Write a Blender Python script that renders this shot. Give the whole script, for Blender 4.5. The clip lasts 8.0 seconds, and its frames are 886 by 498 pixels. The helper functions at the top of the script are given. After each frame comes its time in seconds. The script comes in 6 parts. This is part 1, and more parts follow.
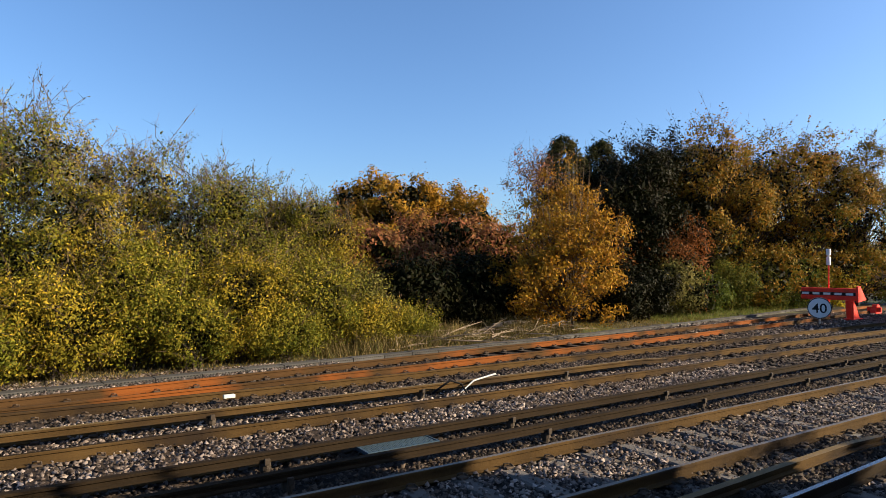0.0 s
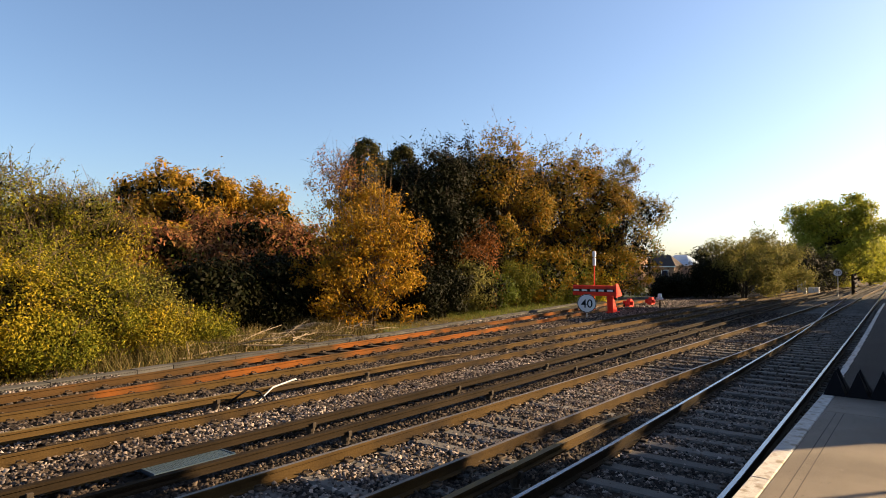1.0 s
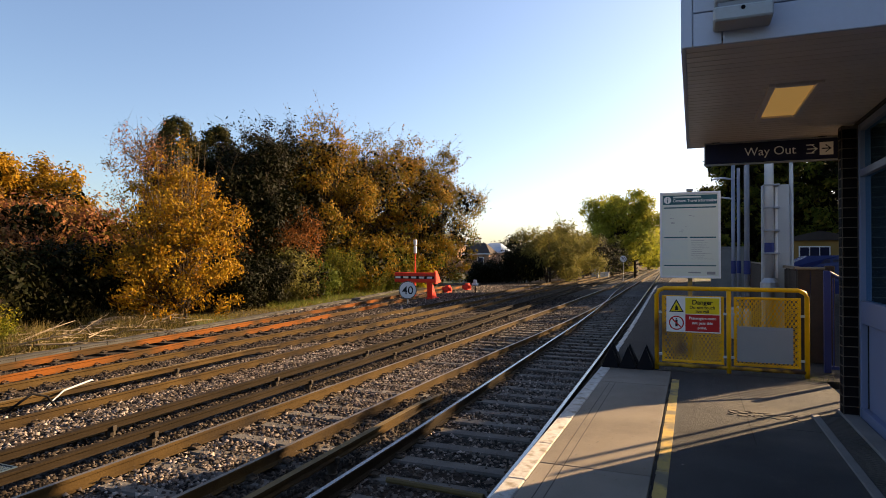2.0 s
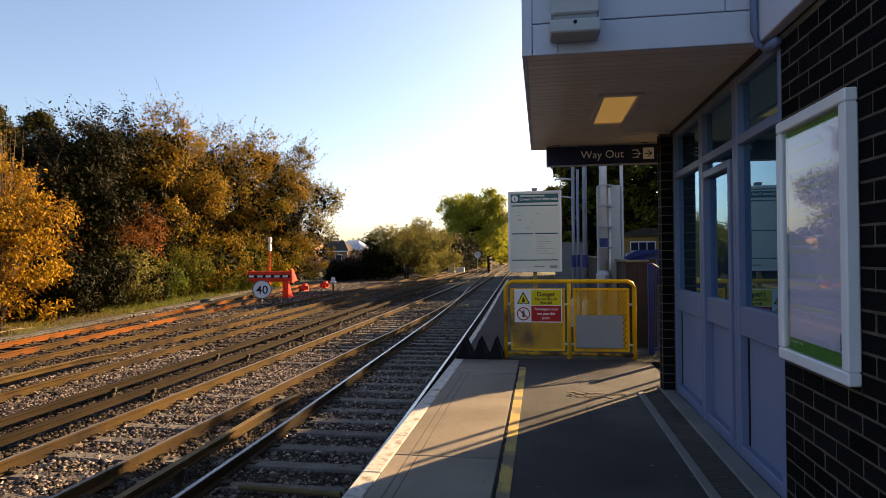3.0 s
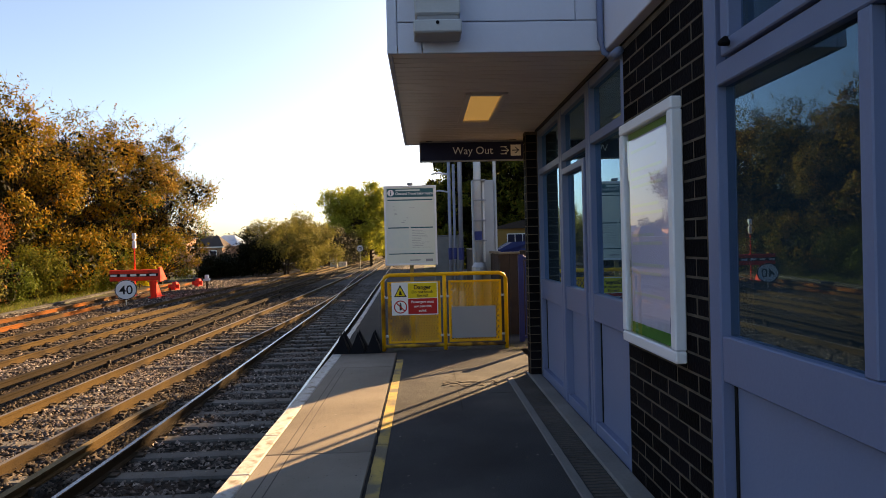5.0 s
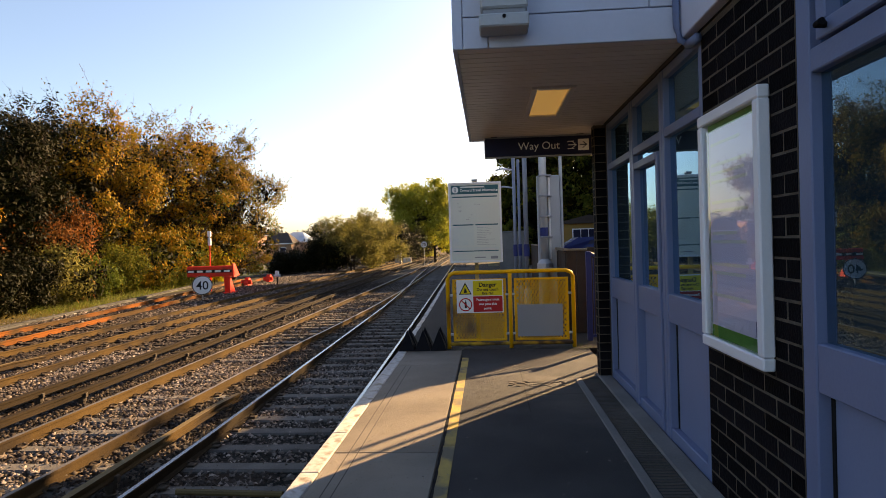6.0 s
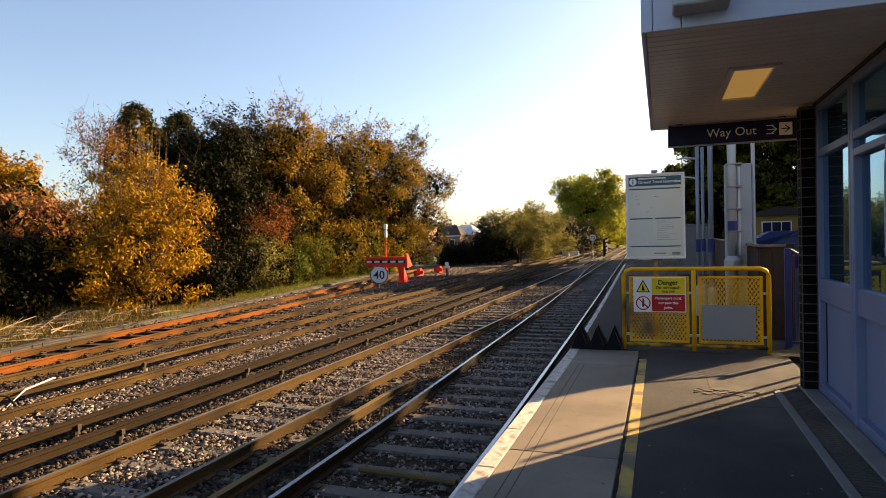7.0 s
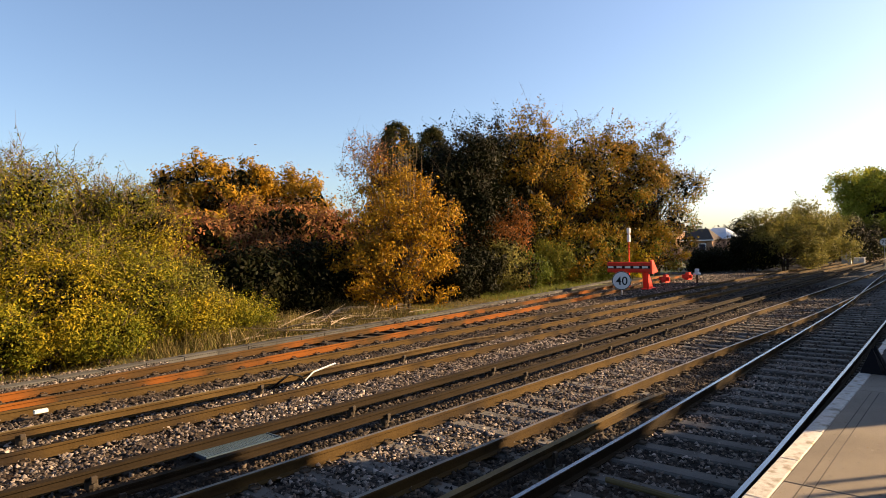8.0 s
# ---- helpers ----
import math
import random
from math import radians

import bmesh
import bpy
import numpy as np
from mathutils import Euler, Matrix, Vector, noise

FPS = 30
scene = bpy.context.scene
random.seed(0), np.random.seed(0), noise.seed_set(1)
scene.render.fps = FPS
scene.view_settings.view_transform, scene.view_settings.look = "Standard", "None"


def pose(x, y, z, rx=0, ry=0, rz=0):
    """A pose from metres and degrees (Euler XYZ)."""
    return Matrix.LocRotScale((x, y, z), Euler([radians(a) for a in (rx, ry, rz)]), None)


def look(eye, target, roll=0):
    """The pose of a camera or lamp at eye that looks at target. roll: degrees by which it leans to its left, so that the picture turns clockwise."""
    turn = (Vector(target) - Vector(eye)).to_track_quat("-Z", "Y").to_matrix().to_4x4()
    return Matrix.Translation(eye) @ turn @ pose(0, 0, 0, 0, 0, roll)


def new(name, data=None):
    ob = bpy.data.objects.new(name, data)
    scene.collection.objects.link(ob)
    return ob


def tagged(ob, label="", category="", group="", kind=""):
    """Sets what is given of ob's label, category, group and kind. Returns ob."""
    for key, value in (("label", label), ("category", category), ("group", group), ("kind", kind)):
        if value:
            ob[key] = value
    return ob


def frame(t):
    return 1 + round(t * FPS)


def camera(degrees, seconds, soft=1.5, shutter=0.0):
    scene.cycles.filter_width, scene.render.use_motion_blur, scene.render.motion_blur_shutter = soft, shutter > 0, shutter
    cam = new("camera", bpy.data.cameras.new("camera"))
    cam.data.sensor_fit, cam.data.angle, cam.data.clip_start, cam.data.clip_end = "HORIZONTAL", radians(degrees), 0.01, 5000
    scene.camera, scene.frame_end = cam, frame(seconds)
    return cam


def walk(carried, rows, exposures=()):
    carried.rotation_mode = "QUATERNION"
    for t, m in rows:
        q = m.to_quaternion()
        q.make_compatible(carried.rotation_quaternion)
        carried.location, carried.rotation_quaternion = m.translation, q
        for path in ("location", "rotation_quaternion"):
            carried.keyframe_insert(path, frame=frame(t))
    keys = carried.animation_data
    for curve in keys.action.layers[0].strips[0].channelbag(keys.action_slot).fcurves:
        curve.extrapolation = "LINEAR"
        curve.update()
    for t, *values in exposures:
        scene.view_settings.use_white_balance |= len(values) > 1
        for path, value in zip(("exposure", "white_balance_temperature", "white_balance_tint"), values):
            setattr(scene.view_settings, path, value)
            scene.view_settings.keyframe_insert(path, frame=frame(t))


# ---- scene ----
cam = camera(71.1, 8.0, soft=0.5)
PATH = [
    (0, (0.14, 0.424, 1.419), (1.253, 2.085, 1.484), 0.5),
    (0.5, (0.131, 0.399, 1.478), (1.481, 1.872, 1.556), 0.8),
    (1, (0.06, 0.304, 1.509), (1.633, 1.538, 1.576), 0.3),
    (1.5, (0.007, 0.254, 1.516), (1.739, 1.252, 1.567), 0.3),
    (2, (-0.05, 0.143, 1.549), (1.804, 0.891, 1.577), 0.1),
    (2.2, (-0.076, 0.13, 1.546), (1.818, 0.772, 1.574), 0.1),
    (3.3, (-0.081, 0.08, 1.542), (1.907, 0.303, 1.549), -0.7),
    (3.5, (-0.095, 0.066, 1.551), (1.898, 0.237, 1.551), -0.7),
    (4, (-0.118, 0.031, 1.547), (1.881, 0.092, 1.54), -1.0),
    (4.5, (-0.124, 0.001, 1.544), (1.876, -0.034, 1.536), -1.4),
    (4.7, (-0.127, -0.008, 1.548), (1.872, -0.072, 1.537), -1.4),
    (5.8, (-0.061, -0.007, 1.573), (1.938, 0.044, 1.557), -1.9),
    (6, (-0.044, 0.014, 1.581), (1.95, 0.157, 1.561), -1.7),
    (6.5, (-0.025, 0.061, 1.596), (1.938, 0.442, 1.572), -1.4),
    (7, (0.015, 0.114, 1.606), (1.901, 0.777, 1.576), -1.3),
    (7.5, (0.013, 0.154, 1.618), (1.748, 1.148, 1.596), -0.8),
    (8, (-0.059, 0.172, 1.62), (1.446, 1.489, 1.621), -1.2),
]
walk(cam, [(t, look(eye, target, roll)) for t, eye, target, roll in PATH], exposures=[(0, 1.45, 5900, 10), (0.5, 1.58, 6450, 12), (1, 1.65, 7250, 14), (1.5, 1.71, 7550, 16), (2.2, 1.74, 7700, 17), (3.5, 2.00, 8550, 18), (4.5, 2.08, 8650, 18), (6, 2.10, 8750, 19), (6.5, 2.08, 8750, 19), (7, 1.98, 8550, 18), (8, 1.76, 7550, 16)])

# ---- light ----
SUN_DIR = Vector((0.792, -0.608, 0.0)).normalized()
SUN_ELEV = radians(21)
sun_vec = Vector((SUN_DIR.x * math.cos(SUN_ELEV), SUN_DIR.y * math.cos(SUN_ELEV), math.sin(SUN_ELEV)))
world = bpy.data.worlds.new("sky")
scene.world = world
world.use_nodes = True
wn = world.node_tree.nodes
wl = world.node_tree.links
sky = wn.new("ShaderNodeTexSky")
sky.sky_type = "NISHITA"
sky.sun_disc = False
sky.sun_elevation = SUN_ELEV
sky.sun_rotation = math.atan2(SUN_DIR.x, SUN_DIR.y)
sky.air_density, sky.dust_density, sky.ozone_density = 1.0, 1.3, 4.4
wl.new(sky.outputs[0], wn["Background"].inputs[0])
wn["Background"].inputs[1].default_value = 0.075
sun = new("sun", bpy.data.lights.new("sun", "SUN"))
sun.data.energy, sun.data.angle, sun.data.color = 5.0, radians(0.5), (1.0, 0.77, 0.47)
sun.matrix_world = look(sun_vec * 60, (0, 0, 0))


# ---- materials ----
def mat(name, col, rough=0.8, col2=None, scale=6.0, fine=60.0, bump=0.0, metal=0.0, vary=0.0, spec=0.22, stain=None, stain_at=0.6):
    """Two-scale noise between two colours, fine relief, an optional stain colour and a shift from piece to piece."""
    m = bpy.data.materials.new(name)
    m.use_nodes = True
    n, l = m.node_tree.nodes, m.node_tree.links
    p = n["Principled BSDF"]
    col2 = col2 or tuple(c * 0.72 for c in col)
    tc = n.new("ShaderNodeTexCoord")
    n1, n2 = n.new("ShaderNodeTexNoise"), n.new("ShaderNodeTexNoise")
    n1.inputs["Scale"].default_value, n2.inputs["Scale"].default_value = scale, fine
    n1.inputs["Detail"].default_value, n2.inputs["Detail"].default_value = 5, 3
    l.new(tc.outputs["Object"], n1.inputs["Vector"])
    l.new(tc.outputs["Object"], n2.inputs["Vector"])
    add = n.new("ShaderNodeMath")
    add.operation = "MULTIPLY_ADD"
    l.new(n2.outputs["Fac"], add.inputs[0])
    add.inputs[1].default_value = 0.5
    sub = n.new("ShaderNodeMath")
    sub.operation = "MULTIPLY_ADD"
    l.new(n1.outputs["Fac"], sub.inputs[0])
    sub.inputs[1].default_value, sub.inputs[2].default_value = 1.4, -0.45
    l.new(sub.outputs[0], add.inputs[2])
    mix = n.new("ShaderNodeMix")
    mix.data_type = "RGBA"
    l.new(add.outputs[0], mix.inputs["Factor"])
    mix.inputs["A"].default_value, mix.inputs["B"].default_value = (*col2, 1), (*col, 1)
    out = mix.outputs["Result"]
    if stain:
        n3 = n.new("ShaderNodeTexNoise")
        n3.inputs["Scale"].default_value, n3.inputs["Detail"].default_value = scale * 0.45, 8
        l.new(tc.outputs["Object"], n3.inputs["Vector"])
        r = n.new("ShaderNodeValToRGB")
        r.color_ramp.elements[0].position, r.color_ramp.elements[1].position = stain_at - 0.06, stain_at + 0.08
        l.new(n3.outputs["Fac"], r.inputs[0])
        mx = n.new("ShaderNodeMix")
        mx.data_type = "RGBA"
        l.new(r.outputs["Color"], mx.inputs["Factor"])
        l.new(out, mx.inputs["A"])
        mx.inputs["B"].default_value = (*stain, 1)
        out = mx.outputs["Result"]
    if vary:
        oi = n.new("ShaderNodeObjectInfo")
        hs = n.new("ShaderNodeHueSaturation")
        mr = n.new("ShaderNodeMapRange")
        mr.inputs["To Min"].default_value, mr.inputs["To Max"].default_value = 1 - vary, 1 + vary
        l.new(oi.outputs["Random"], mr.inputs["Value"])
        l.new(mr.outputs[0], hs.inputs["Value"])
        l.new(out, hs.inputs["Color"])
        out = hs.outputs["Color"]
    l.new(out, p.inputs["Base Color"])
    p.inputs["Roughness"].default_value, p.inputs["Metallic"].default_value = rough, metal
    p.inputs["Specular IOR Level"].default_value = spec
    if bump:
        b = n.new("ShaderNodeBump")
        b.inputs["Strength"].default_value, b.inputs["Distance"].default_value = bump, 0.02
        l.new(n2.outputs["Fac"], b.inputs["Height"])
        l.new(b.outputs[0], p.inputs["Normal"])
    return m


def island_mat(name, cols, rough=0.9, translucent=0.0, patch=0.0, patch_col=(0.1, 0.1, 0.02), spec=0.04, patch_scale=0.6):
    """Each small loose piece takes a colour of its own out of the ramp; patches of another colour on the scale of a branch."""
    m = bpy.data.materials.new(name)
    m.use_nodes = True
    n, l = m.node_tree.nodes, m.node_tree.links
    p = n["Principled BSDF"]
    g = n.new("ShaderNodeNewGeometry")
    r = n.new("ShaderNodeValToRGB")
    r.color_ramp.interpolation = "LINEAR"
    while len(r.color_ramp.elements) < len(cols):
        r.color_ramp.elements.new(0.5)
    for i, c in enumerate(cols):
        r.color_ramp.elements[i].position = i / max(1, len(cols) - 1)
        r.color_ramp.elements[i].color = (*c, 1)
    l.new(g.outputs["Random Per Island"], r.inputs[0])
    out = r.outputs["Color"]
    if patch:
        tc = n.new("ShaderNodeTexCoord")
        ns = n.new("ShaderNodeTexNoise")
        ns.inputs["Scale"].default_value, ns.inputs["Detail"].default_value = patch_scale, 3
        l.new(tc.outputs["Object"], ns.inputs["Vector"])
        cr = n.new("ShaderNodeValToRGB")
        cr.color_ramp.elements[0].position, cr.color_ramp.elements[1].position = 0.44, 0.62
        cr.color_ramp.elements[1].color = (patch, patch, patch, 1)
        l.new(ns.outputs["Fac"], cr.inputs[0])
        mx = n.new("ShaderNodeMix")
        mx.data_type = "RGBA"
        l.new(cr.outputs["Color"], mx.inputs["Factor"])
        l.new(out, mx.inputs["A"])
        mx.inputs["B"].default_value = (*patch_col, 1)
        out = mx.outputs["Result"]
    l.new(out, p.inputs["Base Color"])
    p.inputs["Roughness"].default_value = rough
    p.inputs["Specular IOR Level"].default_value = spec
    if translucent:
        t = n.new("ShaderNodeBsdfTranslucent")
        l.new(out, t.inputs["Color"])
        ms = n.new("ShaderNodeMixShader")
        ms.inputs[0].default_value = translucent
        l.new(p.outputs[0], ms.inputs[1])
        l.new(t.outputs[0], ms.inputs[2])
        l.new(ms.outputs[0], n["Material Output"].inputs["Surface"])
    return m


def glass_mat(name, tint=(0.75, 0.8, 0.8), boost=1.0, sheen=(1.0, 1.0, 1.0), veil=0.0):
    """A thin pane: clear, with a gloss that grows at a glancing view; veil adds a diffuse blue haze."""
    m = bpy.data.materials.new(name)
    m.use_nodes = True
    n, l = m.node_tree.nodes, m.node_tree.links
    n.remove(n["Principled BSDF"])
    tr, gl, fr, ms = n.new("ShaderNodeBsdfTransparent"), n.new("ShaderNodeBsdfGlossy"), n.new("ShaderNodeFresnel"), n.new("ShaderNodeMixShader")
    tr.inputs[0].default_value = (*tint, 1)
    gl.inputs["Roughness"].default_value = 0.01
    gl.inputs["Color"].default_value = (*sheen, 1)
    fr.inputs[0].default_value = 1.5
    mu = n.new("ShaderNodeMath")
    mu.operation, mu.use_clamp = "MULTIPLY", True
    l.new(fr.outputs[0], mu.inputs[0])
    mu.inputs[1].default_value = boost
    l.new(mu.outputs[0], ms.inputs[0])
    l.new(tr.outputs[0], ms.inputs[1])
    l.new(gl.outputs[0], ms.inputs[2])
    out = ms.outputs[0]
    if veil:
        df, mf, nz = n.new("ShaderNodeBsdfDiffuse"), n.new("ShaderNodeMixShader"), n.new("ShaderNodeTexNoise")
        df.inputs[0].default_value = (0.22, 0.42, 0.58, 1)
        nz.inputs["Scale"].default_value, nz.inputs["Detail"].default_value = 2.5, 6
        mv = n.new("ShaderNodeMath")
        mv.operation = "MULTIPLY"
        l.new(nz.outputs["Fac"], mv.inputs[0])
        mv.inputs[1].default_value = veil * 2
        l.new(mv.outputs[0], mf.inputs[0])
        l.new(out, mf.inputs[1])
        l.new(df.outputs[0], mf.inputs[2])
        out = mf.outputs[0]
    l.new(out, n["Material Output"].inputs["Surface"])
    return m


def glow_mat(name, col, strength):
    m = bpy.data.materials.new(name)
    m.use_nodes = True
    p = m.node_tree.nodes["Principled BSDF"]
    p.inputs["Base Color"].default_value = (*col, 1)
    p.inputs["Emission Color"].default_value = (*col, 1)
    p.inputs["Emission Strength"].default_value = strength
    return m


# near-black bed puts the shade between the stones into its colour
M_ballast_bed = mat("ballast_bed", (0.022, 0.017, 0.013), 0.95, (0.005, 0.004, 0.003), 1.2, 28, 0.9, stain=(0.035, 0.02, 0.012), stain_at=0.58)
M_stone = island_mat("ballast_stone", [(0.006, 0.0052, 0.0047), (0.062, 0.049, 0.042), (0.225, 0.178, 0.15), (0.015, 0.0125, 0.011), (0.42, 0.345, 0.295), (0.027, 0.022, 0.019)], 0.9, patch=0.5, patch_col=(0.05, 0.035, 0.026), patch_scale=0.35, spec=0.15)
M_stone_dark = island_mat("dark_ballast_stone", [(0.005, 0.0043, 0.0038), (0.03, 0.023, 0.018), (0.085, 0.066, 0.052), (0.012, 0.0095, 0.008), (0.16, 0.125, 0.10), (0.02, 0.016, 0.013)], 0.85, patch=0.5, patch_col=(0.03, 0.02, 0.014), patch_scale=0.35, spec=0.15)
M_soil = mat("soil", (0.08, 0.064, 0.036), 0.95, (0.028, 0.028, 0.014), 0.8, 14, 0.8, stain=(0.06, 0.075, 0.02), stain_at=0.52)
M_rail = mat("rusty_rail", (0.092, 0.056, 0.020), 0.85, (0.028, 0.017, 0.007), 1.2, 50, 0.25, stain=(0.022, 0.015, 0.010), stain_at=0.58, spec=0.08)
M_rail_dark = mat("dark_rail", (0.030, 0.020, 0.011), 0.85, (0.010, 0.007, 0.004), 1.2, 50, 0.25, spec=0.08)
M_rail_orange = mat("orange_rust_rail", (0.075, 0.04, 0.015), 0.85, (0.03, 0.018, 0.008), 0.9, 50, 0.3, stain=(0.16, 0.052, 0.011), stain_at=0.54, spec=0.08)
M_rail_top = mat("worn_rail_head", (0.24, 0.21, 0.18), 0.45, (0.12, 0.10, 0.075), 1.5, 80, 0.05, metal=0.6)
M_rail_shine = mat("shiny_rail_head", (0.34, 0.34, 0.35), 0.25, (0.22, 0.22, 0.23), 1.5, 80, 0.0, metal=1.0)
M_concrete_sleeper = mat("concrete_sleeper", (0.145, 0.132, 0.118), 0.9, (0.062, 0.055, 0.048), 3, 50, 0.35, vary=0.18)
M_wood_sleeper = mat("timber_sleeper", (0.06, 0.04, 0.025), 0.9, (0.018, 0.012, 0.008), 3, 40, 0.7, vary=0.25)
M_clip = mat("rail_clip", (0.07, 0.05, 0.035), 0.8, None, 10, 60, 0.2)
M_pot = mat("insulator", (0.05, 0.038, 0.028), 0.6, None, 10, 60, 0.1)
M_trough = mat("trough_concrete", (0.21, 0.20, 0.19), 0.9, (0.12, 0.115, 0.11), 2, 40, 0.3, vary=0.12)
M_trough_lid = mat("trough_lid_concrete", (0.085, 0.082, 0.077), 0.9, (0.03, 0.029, 0.027), 1.2, 40, 0.4, vary=0.25)
# flat black that stands for shade in slots, gaps and the drain
M_black = mat("black_gap", (0.012, 0.012, 0.012), 0.9)
M_asphalt = mat("platform_asphalt", (0.063, 0.064, 0.067), 0.9, (0.017, 0.0175, 0.020), 1.1, 160, 0.6, stain=(0.095, 0.088, 0.08), stain_at=0.60)
M_tarmac = mat("dark_tarmac", (0.030, 0.027, 0.025), 0.95, (0.016, 0.014, 0.013), 1.0, 120, 0.3, spec=0.2)
M_slab = mat("platform_slab", (0.26, 0.222, 0.18), 0.9, (0.125, 0.105, 0.086), 1.3, 160, 0.3, vary=0.10, stain=(0.13, 0.11, 0.09), stain_at=0.60)
M_coping = mat("coping_edge", (0.60, 0.58, 0.55), 0.9, (0.34, 0.31, 0.27), 18, 90, 0.4, vary=0.06, stain=(0.24, 0.20, 0.15), stain_at=0.58)
M_platform_wall = mat("platform_wall", (0.12, 0.10, 0.085), 0.9, (0.05, 0.045, 0.04), 2, 30, 0.4)
M_yellow_line = mat("yellow_line_paint", (0.56, 0.37, 0.08), 0.8, (0.33, 0.23, 0.08), 6, 60, 0.2, stain=(0.15, 0.125, 0.085), stain_at=0.51)
M_fascia = mat("white_fascia", (0.52, 0.55, 0.65), 0.5, (0.45, 0.48, 0.57), 1.2, 40, 0.03, vary=0.04)
M_soffit = mat("soffit_board", (0.66, 0.59, 0.53), 0.30, (0.56, 0.50, 0.44), 1.0, 40, 0.03, vary=0.05)
M_frame = mat("grey_blue_frame", (0.145, 0.188, 0.31), 0.45, (0.118, 0.155, 0.26), 2.0, 60, 0.04)
M_panel = mat("grey_blue_panel", (0.165, 0.21, 0.335), 0.5, (0.14, 0.18, 0.29), 1.4, 50, 0.04)
M_brick = mat("dark_brick", (0.008, 0.0065, 0.008), 0.8, (0.003, 0.0025, 0.003), 6, 70, 0.4, vary=0.6, spec=0.05)
M_mortar = mat("mortar", (0.15, 0.122, 0.095), 0.95, (0.035, 0.03, 0.024), 8, 90, 0.5)
# boosted blue gloss and diffuse haze put a sky reflection into the panes
M_glass = glass_mat("window_glass", (0.5, 0.58, 0.62), 2.2, (0.42, 0.75, 1.0), 0.05)
M_poster_glass = glass_mat("poster_glass", (1.0, 1.0, 1.0), 1.3)
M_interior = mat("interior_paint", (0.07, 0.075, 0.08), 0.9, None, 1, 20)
M_white_frame = mat("poster_frame_white", (0.72, 0.73, 0.76), 0.4, (0.62, 0.63, 0.66), 3, 60, 0.02)
M_paper = mat("poster_paper", (0.60, 0.60, 0.76), 0.7, (0.54, 0.55, 0.70), 1.5, 40)
M_green = mat("green_border", (0.10, 0.30, 0.06), 0.6)
M_navy = mat("navy_sign", (0.012, 0.014, 0.045), 0.4)
M_white = mat("white_sign", (0.78, 0.78, 0.77), 0.5, (0.70, 0.70, 0.69), 4, 60)
M_grey_plate = mat("grey_plate", (0.27, 0.28, 0.30), 0.55, (0.23, 0.24, 0.26), 2, 50, 0.05)
M_yellow = mat("yellow_powder_coat", (0.88, 0.44, 0.006), 0.5, (0.70, 0.33, 0.006), 3, 60, 0.08, stain=(0.20, 0.09, 0.02), stain_at=0.60)
M_yellow_rust = mat("rusted_yellow_tube", (0.62, 0.33, 0.02), 0.7, (0.30, 0.15, 0.02), 9, 60, 0.3, stain=(0.06, 0.03, 0.015), stain_at=0.50)
M_sign_yellow = mat("sign_yellow", (0.85, 0.65, 0.02), 0.5)
M_red = mat("sign_red", (0.55, 0.02, 0.02), 0.5)
M_red_paint = mat("red_buffer_paint", (0.90, 0.055, 0.03), 0.55, (0.72, 0.04, 0.022), 3, 40, 0.1, stain=(0.25, 0.05, 0.03), stain_at=0.66)
M_ink = mat("black_ink", (0.015, 0.015, 0.015), 0.6)
M_teal = mat("teal_band", (0.03, 0.13, 0.16), 0.6)
M_board_paper = mat("board_paper", (0.62, 0.66, 0.60), 0.6, (0.56, 0.60, 0.55), 2, 40)
M_pale_blue = mat("pale_map", (0.52, 0.60, 0.58), 0.6, (0.60, 0.64, 0.58), 12, 40)
M_rubber = mat("black_rubber", (0.010, 0.010, 0.012), 0.8, None, 8, 60, 0.2, spec=0.06)
M_galv = mat("galvanised_steel", (0.46, 0.47, 0.49), 0.45, (0.36, 0.37, 0.39), 4, 60, 0.05, metal=0.4)
M_column = mat("blue_grey_column", (0.26, 0.29, 0.36), 0.5, (0.18, 0.20, 0.25), 4, 60, 0.05, metal=0.3)
M_blue_paint = mat("blue_paint", (0.03, 0.045, 0.17), 0.5, (0.02, 0.03, 0.12), 3, 50, 0.05)
M_cabinet = mat("cabinet_grey", (0.42, 0.44, 0.45), 0.6, (0.34, 0.35, 0.36), 2, 40, 0.05)
M_fence_wood = mat("dark_fence_wood", (0.07, 0.045, 0.03), 0.85, (0.035, 0.025, 0.02), 5, 50, 0.5, vary=0.2)
M_bark = mat("bark", (0.060, 0.045, 0.031), 0.95, (0.028, 0.021, 0.015), 4, 30, 0.6)
M_twig = mat("bare_twig", (0.045, 0.030, 0.018), 0.9, (0.02, 0.014, 0.009), 3, 30)
# lighter copy of the twig colour, holding the sunlight on the bushes
M_twig_tan = mat("tan_twig", (0.13, 0.09, 0.05), 0.9, (0.05, 0.034, 0.02), 3, 30)
M_dead_wood = mat("dead_wood", (0.30, 0.235, 0.165), 0.9, (0.14, 0.105, 0.07), 4, 40, 0.4)
M_house_wall = mat("house_brick_wall", (0.34, 0.20, 0.13), 0.9, (0.25, 0.15, 0.10), 2, 30, 0.2)
M_house_roof = mat("house_roof_tile", (0.075, 0.055, 0.048), 0.9, (0.045, 0.035, 0.03), 2, 20, 0.3)
M_roof_blue = mat("sheet_roof", (0.34, 0.40, 0.48), 0.5, None, 1, 10)
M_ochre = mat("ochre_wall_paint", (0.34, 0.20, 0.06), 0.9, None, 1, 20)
M_car_blue = mat("blue_car_paint", (0.012, 0.022, 0.10), 0.25, (0.010, 0.018, 0.085), 2, 30)
M_diffuser = glow_mat("lamp_diffuser", (0.80, 0.50, 0.16), 0.075)
